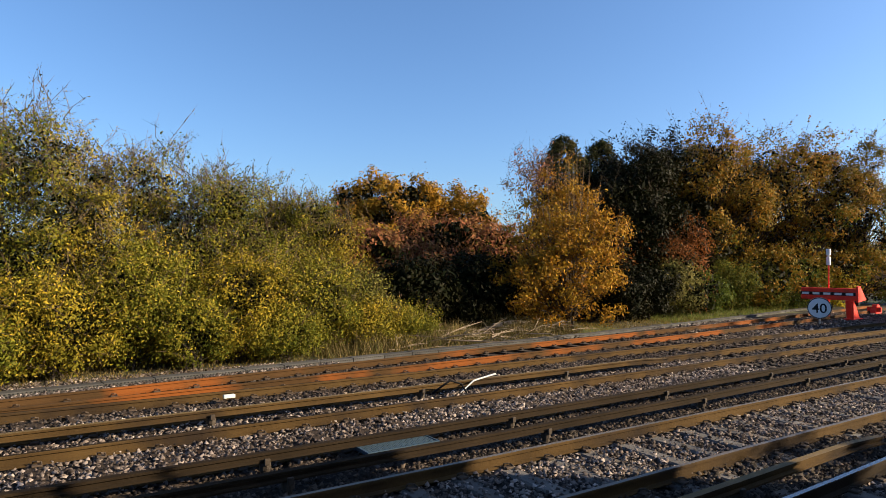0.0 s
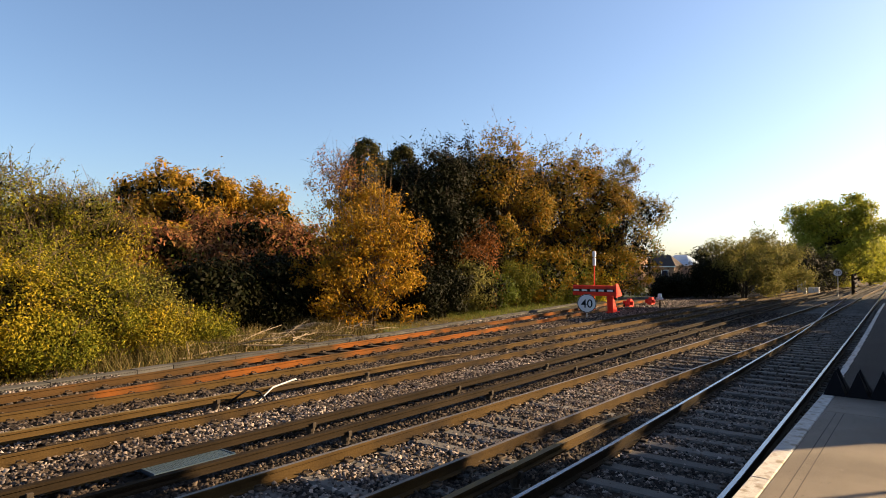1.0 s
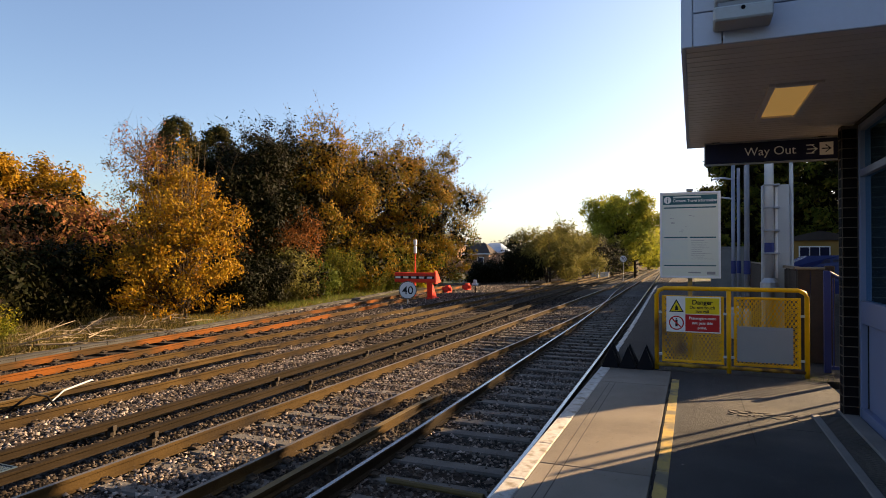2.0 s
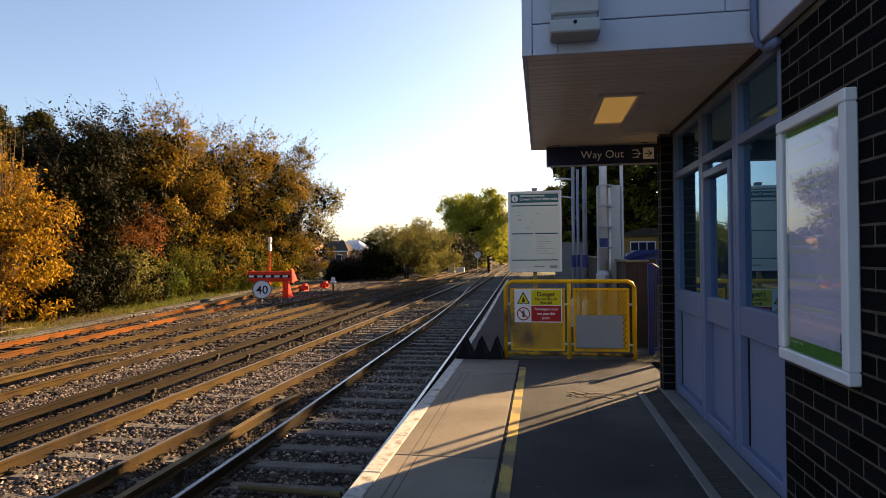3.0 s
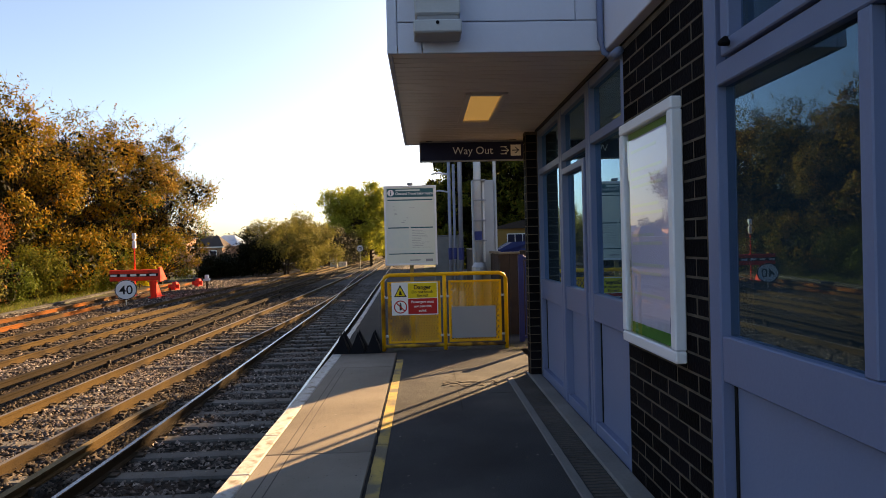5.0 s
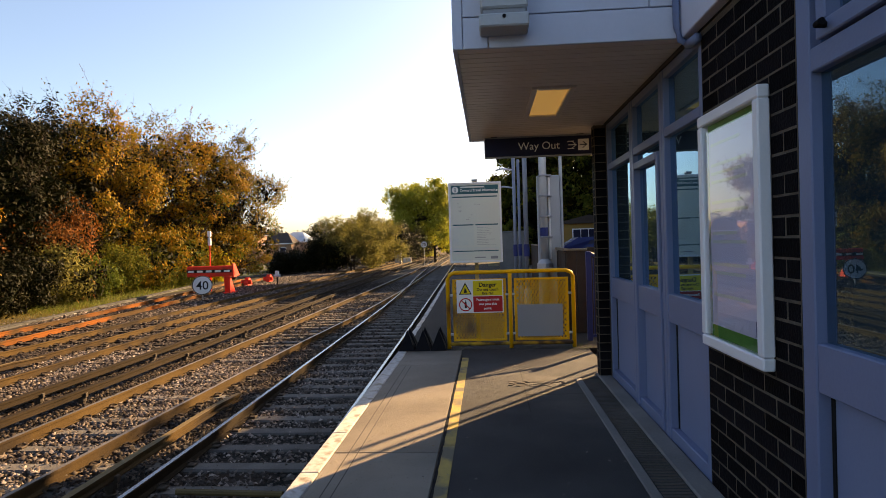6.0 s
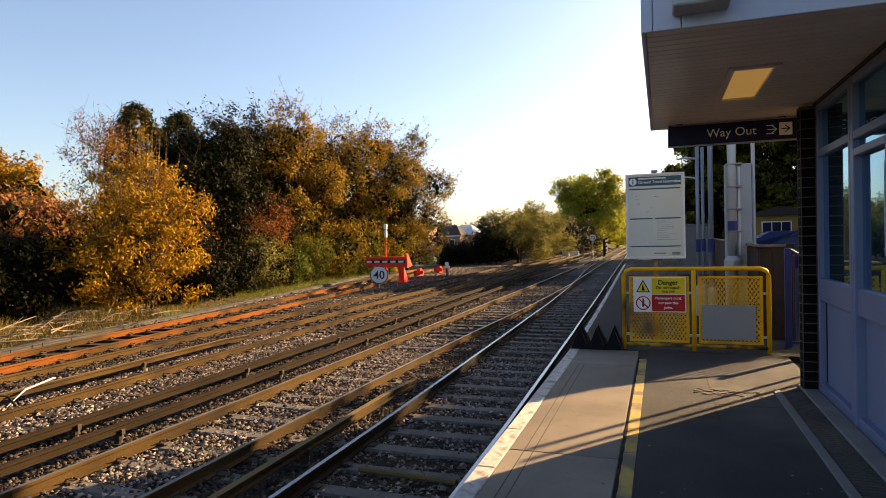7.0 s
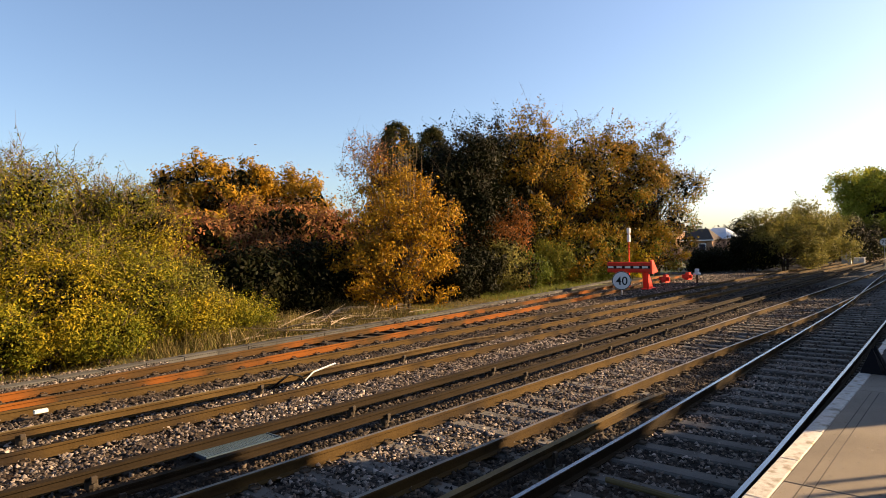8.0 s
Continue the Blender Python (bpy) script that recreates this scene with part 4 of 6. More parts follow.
def perforated(y0, y1, z0, z1, pitch=0.046, r_=0.0135):
    """A sheet with rows of round holes right through it, each row set off by half a hole."""
    s = Shape()
    ny, nz = int((y1 - y0) / pitch), int((z1 - z0) / (pitch * 0.87))
    py, pz = (y1 - y0) / ny, (z1 - z0) / nz
    n = 8
    for xx in (-0.004, 0.004):
        for j in range(nz):
            cz = z0 + (j + 0.5) * pz
            odd = j % 2
            if odd:
                for ya, yb in ((y0, y0 + py / 2), (y1 - py / 2, y1)):
                    s.face([(xx, ya, cz - pz / 2), (xx, yb, cz - pz / 2), (xx, yb, cz + pz / 2), (xx, ya, cz + pz / 2)])
            for i in range(ny - odd):
                cy = y0 + (i + 0.5 + 0.5 * odd) * py
                k = len(s.v)
                for q in range(n):
                    a = 2 * math.pi * (q + 0.5) / n
                    dy, dz = math.cos(a), math.sin(a)
                    e = 1 / max(abs(dy), abs(dz))
                    s.v.append((xx, cy + dy * e * py / 2, cz + dz * e * pz / 2))
                for q in range(n):
                    a = 2 * math.pi * (q + 0.5) / n
                    s.v.append((xx, cy + math.cos(a) * r_, cz + math.sin(a) * r_))
                for q in range(n):
                    q2 = (q + 1) % n
                    s.f.append((k + q, k + q2, k + n + q2, k + n + q))
                    s.m.append(0)
    return s


for a, b in ((0.06, hw - 0.07), (-hw + 0.07, -0.06)):
    pn = part("perforated_panel", perforated(a + 0.03, b - 0.03, 0.14, 1.0), M_yellow, ba, "perforated yellow sheet")
    part("panel_edge", Shape().box(-0.012, 0.012, a, a + 0.03, 0.11, 1.03, 0.004).box(-0.012, 0.012, b - 0.03, b, 0.11, 1.03, 0.004).box(-0.012, 0.012, a + 0.03, b - 0.03, 0.11, 0.14, 0.004).box(-0.012, 0.012, a + 0.03, b - 0.03, 1.0, 1.03, 0.004), M_yellow, pn)
for yy in (hw - 0.05, 0.045, -0.045, -hw + 0.05):
    for zz in (0.2, 0.78):
        part("hinge_lug", Shape().box(-0.015, 0.015, yy - 0.025, yy + 0.025, zz, zz + 0.03), M_galv, ba)
part("blank_plate", Shape().box(-0.022, -0.013, -0.76, -0.10, 0.17, 0.64, 0.003), M_grey_plate, ba, "plain grey plate")

# warning sign on the barrier
ws = thing("warning_sign", (BX - 0.02, 0.145, 0.53), "white warning plate with a yellow and a red field", "sign")
part("plate", Shape().box(-0.006, 0.0, -0.345, 0.345, 0.0, 0.49, 0.002), M_white, ws)
part("yellow_field", Shape().box(-0.009, -0.0062, -0.33, 0.10, 0.255, 0.475), M_sign_yellow, ws)
part("red_field", Shape().box(-0.009, -0.0062, -0.33, 0.10, 0.015, 0.245), M_red, ws)
tri = Shape()
tri.face([(-0.0085, 0.31, 0.275), (-0.0085, 0.12, 0.275), (-0.0085, 0.215, 0.455)])
part("triangle", tri, M_ink, ws)
part("triangle_field", Shape().face([(-0.0100, 0.288, 0.289), (-0.0100, 0.142, 0.289), (-0.0100, 0.215, 0.425)]), M_sign_yellow, ws)
part("spark", Shape().face([(-0.0115, 0.235, 0.30), (-0.0115, 0.19, 0.30), (-0.0115, 0.20, 0.35), (-0.0115, 0.222, 0.38)]), M_ink, ws)
ring = Shape()
for q in range(28):
    a, b = 2 * math.pi * q / 28, 2 * math.pi * (q + 1) / 28
    ring.face([(-0.0085, 0.215 + math.cos(t) * rr, 0.125 + math.sin(t) * rr) for t, rr in ((a, 0.098), (b, 0.098), (b, 0.082), (a, 0.082))])
ring.face([(-0.0088, 0.215 + p, 0.125 + q_) for p, q_ in ((0.068, 0.056), (0.056, 0.068), (-0.068, -0.056), (-0.056, -0.068))])
part("ring", ring, M_red, ws)
part("pictogram", Shape().box(-0.0084, -0.0078, 0.20, 0.23, 0.075, 0.165).box(-0.0084, -0.0078, 0.205, 0.225, 0.17, 0.188), M_ink, ws)
for txt, size, y, z, mt in (("Danger", 0.088, -0.115, 0.385, M_ink), ("Do not touch", 0.058, -0.115, 0.325, M_ink), ("live rail", 0.058, -0.115, 0.270, M_ink), ("Passengers must", 0.051, -0.115, 0.18, M_white), ("not pass this", 0.051, -0.115, 0.115, M_white), ("point.", 0.051, -0.115, 0.05, M_white)):
    lettering("lettering", txt, size, facing_west(-0.0105, y, z), ws, mt, align="CENTER", bold=0.022)

# information board
ib_ = thing("information_board", (9.40, 0.185, 0), "white-framed travel information board on a post", "notice board")
part("post", Shape().box(0.02, 0.08, -0.03, 0.03, 0.0, 2.53, 0.004), M_yellow_line, ib_, "tan painted post")
part("post_cap", Shape().box(0.005, 0.09, -0.045, 0.045, 2.50, 2.535, 0.006), M_grey_plate, ib_)
Z0, Z1 = 1.28, 2.47
part("panel", Shape().box(-0.02, 0.015, -0.385, 0.385, Z0, Z1, 0.004), M_board_paper, ib_)
part("frame", Shape().box(-0.032, 0.018, -0.40, -0.37, Z0 - 0.015, Z1 + 0.015, 0.005).box(-0.032, 0.018, 0.37, 0.40, Z0 - 0.015, Z1 + 0.015, 0.005).box(-0.032, 0.018, -0.37, 0.37, Z0 - 0.015, Z0 + 0.015, 0.005).box(-0.032, 0.018, -0.37, 0.37, Z1 - 0.015, Z1 + 0.015, 0.005), M_white_frame, ib_)
part("header_band", Shape().box(-0.0225, -0.021, -0.355, 0.355, Z1 - 0.16, Z1 - 0.03), M_teal, ib_, "teal heading band")
part("roundel", Shape().disc((-0.0235, 0.295, Z1 - 0.095), 0.05, "x", 0.002, 24), M_white, ib_)
part("roundel_letter", Shape().box(-0.026, -0.025, 0.287, 0.303, Z1 - 0.13, Z1 - 0.085).box(-0.026, -0.025, 0.287, 0.303, Z1 - 0.075, Z1 - 0.06), M_teal, ib_)
lettering("lettering", "Onward Travel Information", 0.058, facing_west(-0.0235, 0.225, Z1 - 0.125), ib_, M_white, "white heading", spacing=0.9)
hb = Shape().box(-0.0235, -0.0228, -0.15, 0.22, Z1 - 0.068, Z1 - 0.045)
part("heading_bar", hb, M_pale_blue, ib_)
for y0, y1, z0, z1 in ((-0.34, 0.345, 2.256, 2.274), (0.03, 0.345, 1.832, 1.85), (-0.34, 0.0, 1.832, 1.85), (-0.34, 0.345, 1.435, 1.45)):
    part("section_band", Shape().box(-0.0225, -0.021, y0, y1, z0, z1), M_teal, ib_)
part("map", Shape().box(-0.0222, -0.021, -0.34, 0.345, 1.87, 2.24), M_board_paper, ib_)
part("map_small", Shape().box(-0.0222, -0.021, 0.03, 0.345, 1.53, 1.815), M_pale_blue, ib_)
part("green_band", Shape().box(-0.0222, -0.021, -0.34, 0.345, 1.462, 1.50), M_pale_blue, ib_)
bars = Shape()
rr = random.Random(3)
for k in range(11):
    z = 1.80 - k * 0.026
    bars.box(-0.0223, -0.0215, -0.05 - rr.uniform(0.1, 0.26), -0.02, z - 0.004, z)
for k in range(9):
    yy, zz = rr.uniform(-0.3, 0.28), rr.uniform(1.9, 2.2)
    bars.box(-0.0234, -0.0224, yy, yy + rr.uniform(0.02, 0.06), zz, zz + 0.005)
bars.box(-0.0223, -0.0215, -0.33, -0.22, 1.32, 1.36).box(-0.0223, -0.0215, -0.14, 0.02, 1.335, 1.352)
tagged(part("small_print", bars, M_grey_plate, ib_), kind="stuff")

# rubber anti-trespass pyramids at the platform edge
for i in range(3):
    for j in range(2):
        g = Shape()
        cy, cx = 1.24 - i * 0.235, 9.12 + j * 0.30
        for q in range(4):
            dx, dy = ((-.15, -.115), (.15, -.115), (.15, .115), (-.15, .115))[q], ((.15, -.115), (.15, .115), (-.15, .115), (-.15, -.115))[q]
            g.face([(cx + dx[0], cy + dx[1], 0.005), (cx + dy[0], cy + dy[1], 0.005), (cx, cy, 0.30)])
        g.face([(cx - .15, cy - .115, 0.005), (cx - .15, cy + .115, 0.005), (cx + .15, cy + .115, 0.005), (cx + .15, cy - .115, 0.005)])
        solid("trespass_guard", g, M_rubber, "black rubber spike on the platform beside the barrier", "trespass guard", "rubber spikes at the platform end")

# ---- vegetation ----
def unit(v):
    return v / np.maximum(1e-6, np.linalg.norm(v, axis=1))[:, None]


def leaf_quads(g, centres, size, droop=0.3, out=None, loose=0.55):
    """One small diamond for each centre, its face turned roughly outwards from its spray."""
    n = len(centres)
    face = g.normal(0, 1, (n, 3)) * (loose if out is not None else 1.0)
    if out is not None:
        face += out
    face = unit(face)
    d = g.normal(0, 1, (n, 3))
    d[:, 2] -= droop
    d = unit(d - (d * face).sum(1)[:, None] * face)
    e = np.cross(face, d)
    s = (size * g.uniform(0.6, 1.35, n))[:, None]
    a, b = d * s, e * s * 0.42
    return np.stack([centres - a, centres + b * 1.0 - a * 0.1, centres + a, centres - b - a * 0.1], 1).reshape(-1, 3)


def tubes(segs, n=4):
    """Tapered straight pieces, given as (p0, p1, r0, r1)."""
    p0, p1 = np.array([s[0] for s in segs], float), np.array([s[1] for s in segs], float)
    r0, r1 = np.array([s[2] for s in segs]), np.array([s[3] for s in segs])
    d = p1 - p0
    d /= np.maximum(1e-6, np.linalg.norm(d, axis=1))[:, None]
    ref = np.where(np.abs(d[:, 2:3]) < 0.9, np.array([[0, 0, 1.0]]), np.array([[1.0, 0, 0]]))
    u = np.cross(d, ref)
    u /= np.linalg.norm(u, axis=1)[:, None]
    w = np.cross(d, u)
    rings = []
    for p, r_ in ((p0, r0), (p1, r1)):
        rings.append([p + (u * math.cos(2 * math.pi * j / n) + w * math.sin(2 * math.pi * j / n)) * r_[:, None] for j in range(n)])
    quads = []
    for j in range(n):
        k = (j + 1) % n
        quads.append(np.stack([rings[0][j], rings[1][j], rings[1][k], rings[0][k]], 1))
    return np.concatenate(quads, 1).reshape(-1, 3)


def ball(g, n):
    d = g.normal(0, 1, (n, 3))
    return d / np.linalg.norm(d, axis=1)[:, None] * g.uniform(0, 1, n)[:, None] ** 0.5


def lumps(h, w, n, seed, low=0.30, size=0.42):
    """An uneven crown: a core with lobes standing out all round it."""
    g = random.Random(seed)
    out = [(0, 0, h * 0.55, w * 0.62, w * 0.62, h * 0.32)]
    for i in range(n):
        a, f = 2.4 * i + g.uniform(-0.4, 0.4), low + (0.94 - low) * ((i + g.random()) / n)
        rad = w * (0.80 if f < 0.7 else 0.80 * (1.25 - f) / 0.55) * g.uniform(0.75, 1.1)
        rr_ = w * size * g.uniform(0.7, 1.15)
        out.append((math.cos(a) * rad, math.sin(a) * rad, h * f - rr_ * 0.5, rr_, rr_, rr_ * 0.85))
    return out


def tree(name, x, y, blobs, leaves, leaf_mat, size, label, category, trunk=0.12, clumps=90, spread=0.42, stems=1, bare=0, bare_len=1.0, base_z=-1.0, seed=0, hollow=0.55, extra=None, group="", droop=0.3, shoots=0, cone=0.0, core=0.0, loose=0.5):
    """A crown of leaf clumps inside some ellipsoids (cx, cy, cz, rx, ry, rz above the foot), on limbs that fork from the trunk."""
    g = np.random.default_rng(seed + 17)
    vol = np.array([b[3] * b[4] * b[5] for b in blobs]) ** 0.75
    pick = g.choice(len(blobs), clumps, p=vol / vol.sum())
    u = g.normal(0, 1, (clumps, 3))
    u /= np.linalg.norm(u, axis=1)[:, None]
    rad = g.uniform(hollow ** 2, 1.0, clumps)[:, None] ** 0.5
    B = np.array(blobs)[pick]
    c = B[:, :3] + u * rad * B[:, 3:]
    if cone:
        top_ = max(b[2] + b[5] for b in blobs)
        f = g.uniform(0.05, 1.0, clumps) ** 0.8
        a = g.uniform(0, 6.28, clumps)
        rad = cone * ((1 - f) ** 0.6 + 0.04) * g.uniform(0.35, 1.0, clumps) ** 0.5
        c = np.stack([np.cos(a) * rad, np.sin(a) * rad, f * top_], 1)
    c[:, 2] = np.maximum(c[:, 2], 0.25)
    t = thing(name, (x, y, base_z), label, category, group)
    # limbs
    segs, tips = [], []
    height = max(b[2] + b[5] for b in blobs)
    for s in range(stems):
        a = g.uniform(0, 6.28)
        lean = 0.0 if stems == 1 else g.uniform(0.3, 1.0) * 0.12 * height
        foot = np.array([0.25 * math.cos(a) * (stems > 1), 0.25 * math.sin(a) * (stems > 1), -0.15])
        top = np.array([lean * math.cos(a), lean * math.sin(a), height * g.uniform(0.62, 0.78)])
        pts = [foot + (top - foot) * f + g.normal(0, 0.05 * f * height * 0.4, 3) * np.array([1, 1, 0.2]) for f in (0, 0.25, 0.5, 0.75, 1.0)]
        rs = [trunk * (1 - 0.8 * f) for f in (0, 0.25, 0.5, 0.75, 1.0)]
        for i in range(4):
            segs.append((pts[i], pts[i + 1], rs[i], rs[i + 1]))
        tips.append((pts, rs))
    for i in range(clumps):
        pts, rs = tips[i % stems]
        f = min(3.9, max(0.4, c[i][2] / height * 4.2 - g.uniform(0.6, 1.6)))
        k = int(f)
        st = pts[k] + (pts[k + 1] - pts[k]) * (f - k)
        mid = st + (c[i] - st) * 0.55 + g.normal(0, 0.12, 3) + np.array([0, 0, 0.12])
        rr_ = max(0.012, trunk * 0.28 * (1 - f / 5))
        segs += [(st, mid, rr_, rr_ * 0.6), (mid, c[i], rr_ * 0.6, 0.006)]
    part("trunk", raw_mesh("trunk", tubes(segs, 5), 4, M_bark), None, t)
    # leaves and twigs
    per = max(1, leaves // clumps)
    sg_ = spread * g.uniform(0.6, 1.35, clumps)
    cc = np.repeat(c, per, 0) + ball(g, clumps * per) * np.repeat(sg_, per)[:, None] * 1.75 * np.array([1, 1, 0.8])
    heart = np.array([0, 0, height * 0.45])
    out = unit(cc - np.repeat(c, per, 0)) * 0.75 + unit(cc - heart) * 0.55 + np.array([0, 0, 0.25])
    keep = cc[:, 2] > 0.03
    part("crown", raw_mesh("crown", leaf_quads(g, cc[keep], size, droop, out[keep], loose), 4, leaf_mat), None, t)
    # near-black leaves fill the crown's heart in place of its inner shade
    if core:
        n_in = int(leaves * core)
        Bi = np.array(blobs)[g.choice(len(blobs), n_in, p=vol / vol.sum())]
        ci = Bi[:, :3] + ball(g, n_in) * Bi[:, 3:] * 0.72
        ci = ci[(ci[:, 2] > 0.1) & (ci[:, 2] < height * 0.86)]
        part("dark_core", raw_mesh("dark_core", leaf_quads(g, ci, size * 1.7, droop), 4, L_dark), None, t, "near-black inner leaves standing in for shade in the crown")
    if extra:
        em, share = extra
        sel = np.flatnonzero((c[:, 2] < height * 0.6) & (g.uniform(0, 1, clumps) < share))
        if len(sel):
            ce = np.repeat(c[sel], per, 0) + g.normal(0, 0.4, (len(sel) * per, 3))
            part("crown", raw_mesh("crown", leaf_quads(g, ce, size, droop), 4, em), None, t)
    tw = []
    for i in range(clumps):
        out = c[i] - np.array([0, 0, height * 0.35])
        out /= np.linalg.norm(out) + 1e-6
        for _ in range(3):
            d = out * 0.7 + g.normal(0, 0.6, 3) + np.array([0, 0, 0.35])
            d /= np.linalg.norm(d)
            L = spread * g.uniform(0.8, 1.9)
            tw.append((c[i], c[i] + d * L, 0.007, 0.002))
    order = np.argsort(-c[:, 2])[: max(1, int(clumps * 0.45))]
    sprigs = []
    for _ in range(bare):
        i = order[int(g.integers(len(order)))]
        d = np.array([g.normal(0, 0.75), g.normal(0, 0.75), 0.9])
        d /= np.linalg.norm(d)
        L = bare_len * g.uniform(0.4, 1.15)
        p = c[i] + g.normal(0, 0.25, 3)
        q = p + d * L * 0.5
        e2 = q + (d + g.normal(0, 0.35, 3) + np.array([0, 0, 0.25])) * L * 0.45
        tw += [(p, q, 0.012, 0.008), (q, e2, 0.008, 0.003)]
        sprigs += [p + (e2 - p) * g.uniform(0.15, 1.0) + g.normal(0, size * 1.3, 3) for _k in range(9)]
        for _k in range(4):
            s_ = p + (e2 - p) * g.uniform(0.2, 0.9)
            tw.append((s_, s_ + (d * 0.8 + g.normal(0, 0.5, 3)) * L * 0.3, 0.006, 0.002))
    if sprigs:
        part("crown", raw_mesh("crown", leaf_quads(g, np.array(sprigs), size * 0.9, droop), 4, leaf_mat), None, t)
    for _ in range(shoots):
        a = g.uniform(0, 6.28)
        rr_ = g.uniform(0.1, 1.0) * blobs[0][3] * 0.55
        p = np.array([math.cos(a) * 0.2, math.sin(a) * 0.2, 0.0])
        q = np.array([math.cos(a) * rr_, math.sin(a) * rr_, height * g.uniform(0.75, 1.08)])
        m_ = p + (q - p) * 0.5 + np.array([math.cos(a), math.sin(a), 0]) * 0.2
        tw += [(p, m_, 0.022, 0.014), (m_, q, 0.014, 0.003)]
    tagged(part("branchwork", raw_mesh("branchwork", tubes(tw, 3), 4, M_twig_tan if leaf_mat in (L_willow, L_sallow, L_birch) else M_twig), None, t), kind="stuff")
    return t


WILLOW = "tall bushy sallow with thin yellow-green autumn leaves and bare twig tips"
for i, (x, y, h, w) in enumerate([(-7.5, 19.0, 6.9, 2.6), (-4.0, 19.6, 7.2, 2.6), (-0.8, 19.8, 7.0, 2.5), (1.6, 20.2, 6.6, 2.2), (4.3, 20.0, 6.0, 2.1), (6.9, 20.6, 5.8, 2.0), (8.3, 21.4, 5.0, 1.7)]):
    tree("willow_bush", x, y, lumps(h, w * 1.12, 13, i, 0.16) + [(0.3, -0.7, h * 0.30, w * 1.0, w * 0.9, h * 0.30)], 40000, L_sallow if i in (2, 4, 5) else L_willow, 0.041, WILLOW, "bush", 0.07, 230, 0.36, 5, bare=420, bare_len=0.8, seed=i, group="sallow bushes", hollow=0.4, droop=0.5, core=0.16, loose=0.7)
for i, (x, y, h, w) in enumerate([(-5.5, 16.0, 2.6, 1.7), (-2.4, 16.1, 2.9, 1.8), (-0.9, 15.9, 1.7, 1.2), (0.6, 16.5, 2.5, 1.6), (2.4, 17.1, 3.2, 1.6), (3.6, 16.6, 1.9, 1.2), (4.9, 17.1, 3.0, 1.6), (6.8, 17.4, 3.0, 1.5), (5.9, 16.9, 1.5, 1.0), (8.9, 18.0, 1.5, 1.2), (10.9, 18.6, 1.2, 1.1)]):
    tree("low_bush", x, y, [(0, 0, h * 0.48, w, w * 0.85, h * 0.46)], 20000, L_sallow if i % 3 else L_willow, 0.041, "low leafy sallow scrub beside the cable trough", "bush", 0.04, 110, 0.28, 5, bare=18, bare_len=0.8, seed=40 + i, group="low scrub", hollow=0.25, droop=0.5, core=0.1, loose=0.7)
tree("grey_bush", 9.0, 18.5, [(0, 0, 1.25, 1.2, 1.1, 1.2)], 7000, island_mat("grey_green_leaf", [(0.10, 0.10, 0.016), (0.17, 0.15, 0.03), (0.06, 0.07, 0.01), (0.24, 0.20, 0.06)], 0.7, 0.3), 0.055, "grey-green seeding bush over dry stalks", "bush", 0.04, 110, 0.28, 6, bare=20, bare_len=0.7, seed=61, hollow=0.2)
# reddish dogwood over deep shade, and the amber oak behind
for i, (x, y, h, w) in enumerate([(13.6, 24.6, 4.6, 2.4), (16.8, 25.2, 5.4, 2.8), (20.3, 25.8, 5.0, 2.6), (12.2, 26.5, 4.8, 2.3), (10.2, 25.8, 4.9, 2.4)]):
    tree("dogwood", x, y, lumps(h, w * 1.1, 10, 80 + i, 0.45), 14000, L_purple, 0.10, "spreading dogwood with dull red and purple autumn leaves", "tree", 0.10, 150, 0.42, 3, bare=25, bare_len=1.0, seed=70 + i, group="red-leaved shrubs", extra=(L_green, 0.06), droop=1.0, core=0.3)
# thicket whose near-black leaf carries the deep shade below the dogwood
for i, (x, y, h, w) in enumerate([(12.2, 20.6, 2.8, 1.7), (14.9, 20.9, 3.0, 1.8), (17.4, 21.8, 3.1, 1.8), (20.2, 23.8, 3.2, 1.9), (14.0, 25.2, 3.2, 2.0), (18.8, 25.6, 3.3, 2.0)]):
    tree("laurel_bush", x, y, [(0, 0, h * 0.5, w, w * 0.8, h * 0.5)], 8500, L_dark, 0.10, "dark evergreen thicket under the trees, its deep shade put into the leaf colour", "bush", 0.05, 110, 0.34, 4, seed=90 + i, group="dark thicket", hollow=0.3)
for i, (x, y, h, w) in enumerate([(23.2, 44.0, 10.5, 5.0), (29.2, 44.6, 10.1, 4.8)]):
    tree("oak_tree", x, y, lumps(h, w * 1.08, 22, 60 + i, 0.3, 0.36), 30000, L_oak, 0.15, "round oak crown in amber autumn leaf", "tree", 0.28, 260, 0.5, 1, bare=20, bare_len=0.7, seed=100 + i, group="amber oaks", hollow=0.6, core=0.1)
# golden birch in front
tree("birch_clump", 19.0, 19.2, [(0, 0, 2.0, 3.5, 3.3, 2.0), (0, 0, 3.8, 2.8, 2.6, 1.9), (0.2, 0, 5.5, 1.5, 1.4, 1.6)], 22000, L_birch, 0.078, "many-stemmed clump in golden yellow autumn leaf", "tree", 0.045, 300, 0.30, 9, bare=46, bare_len=1.1, seed=120, hollow=0.25, droop=0.6, shoots=70, loose=0.85)
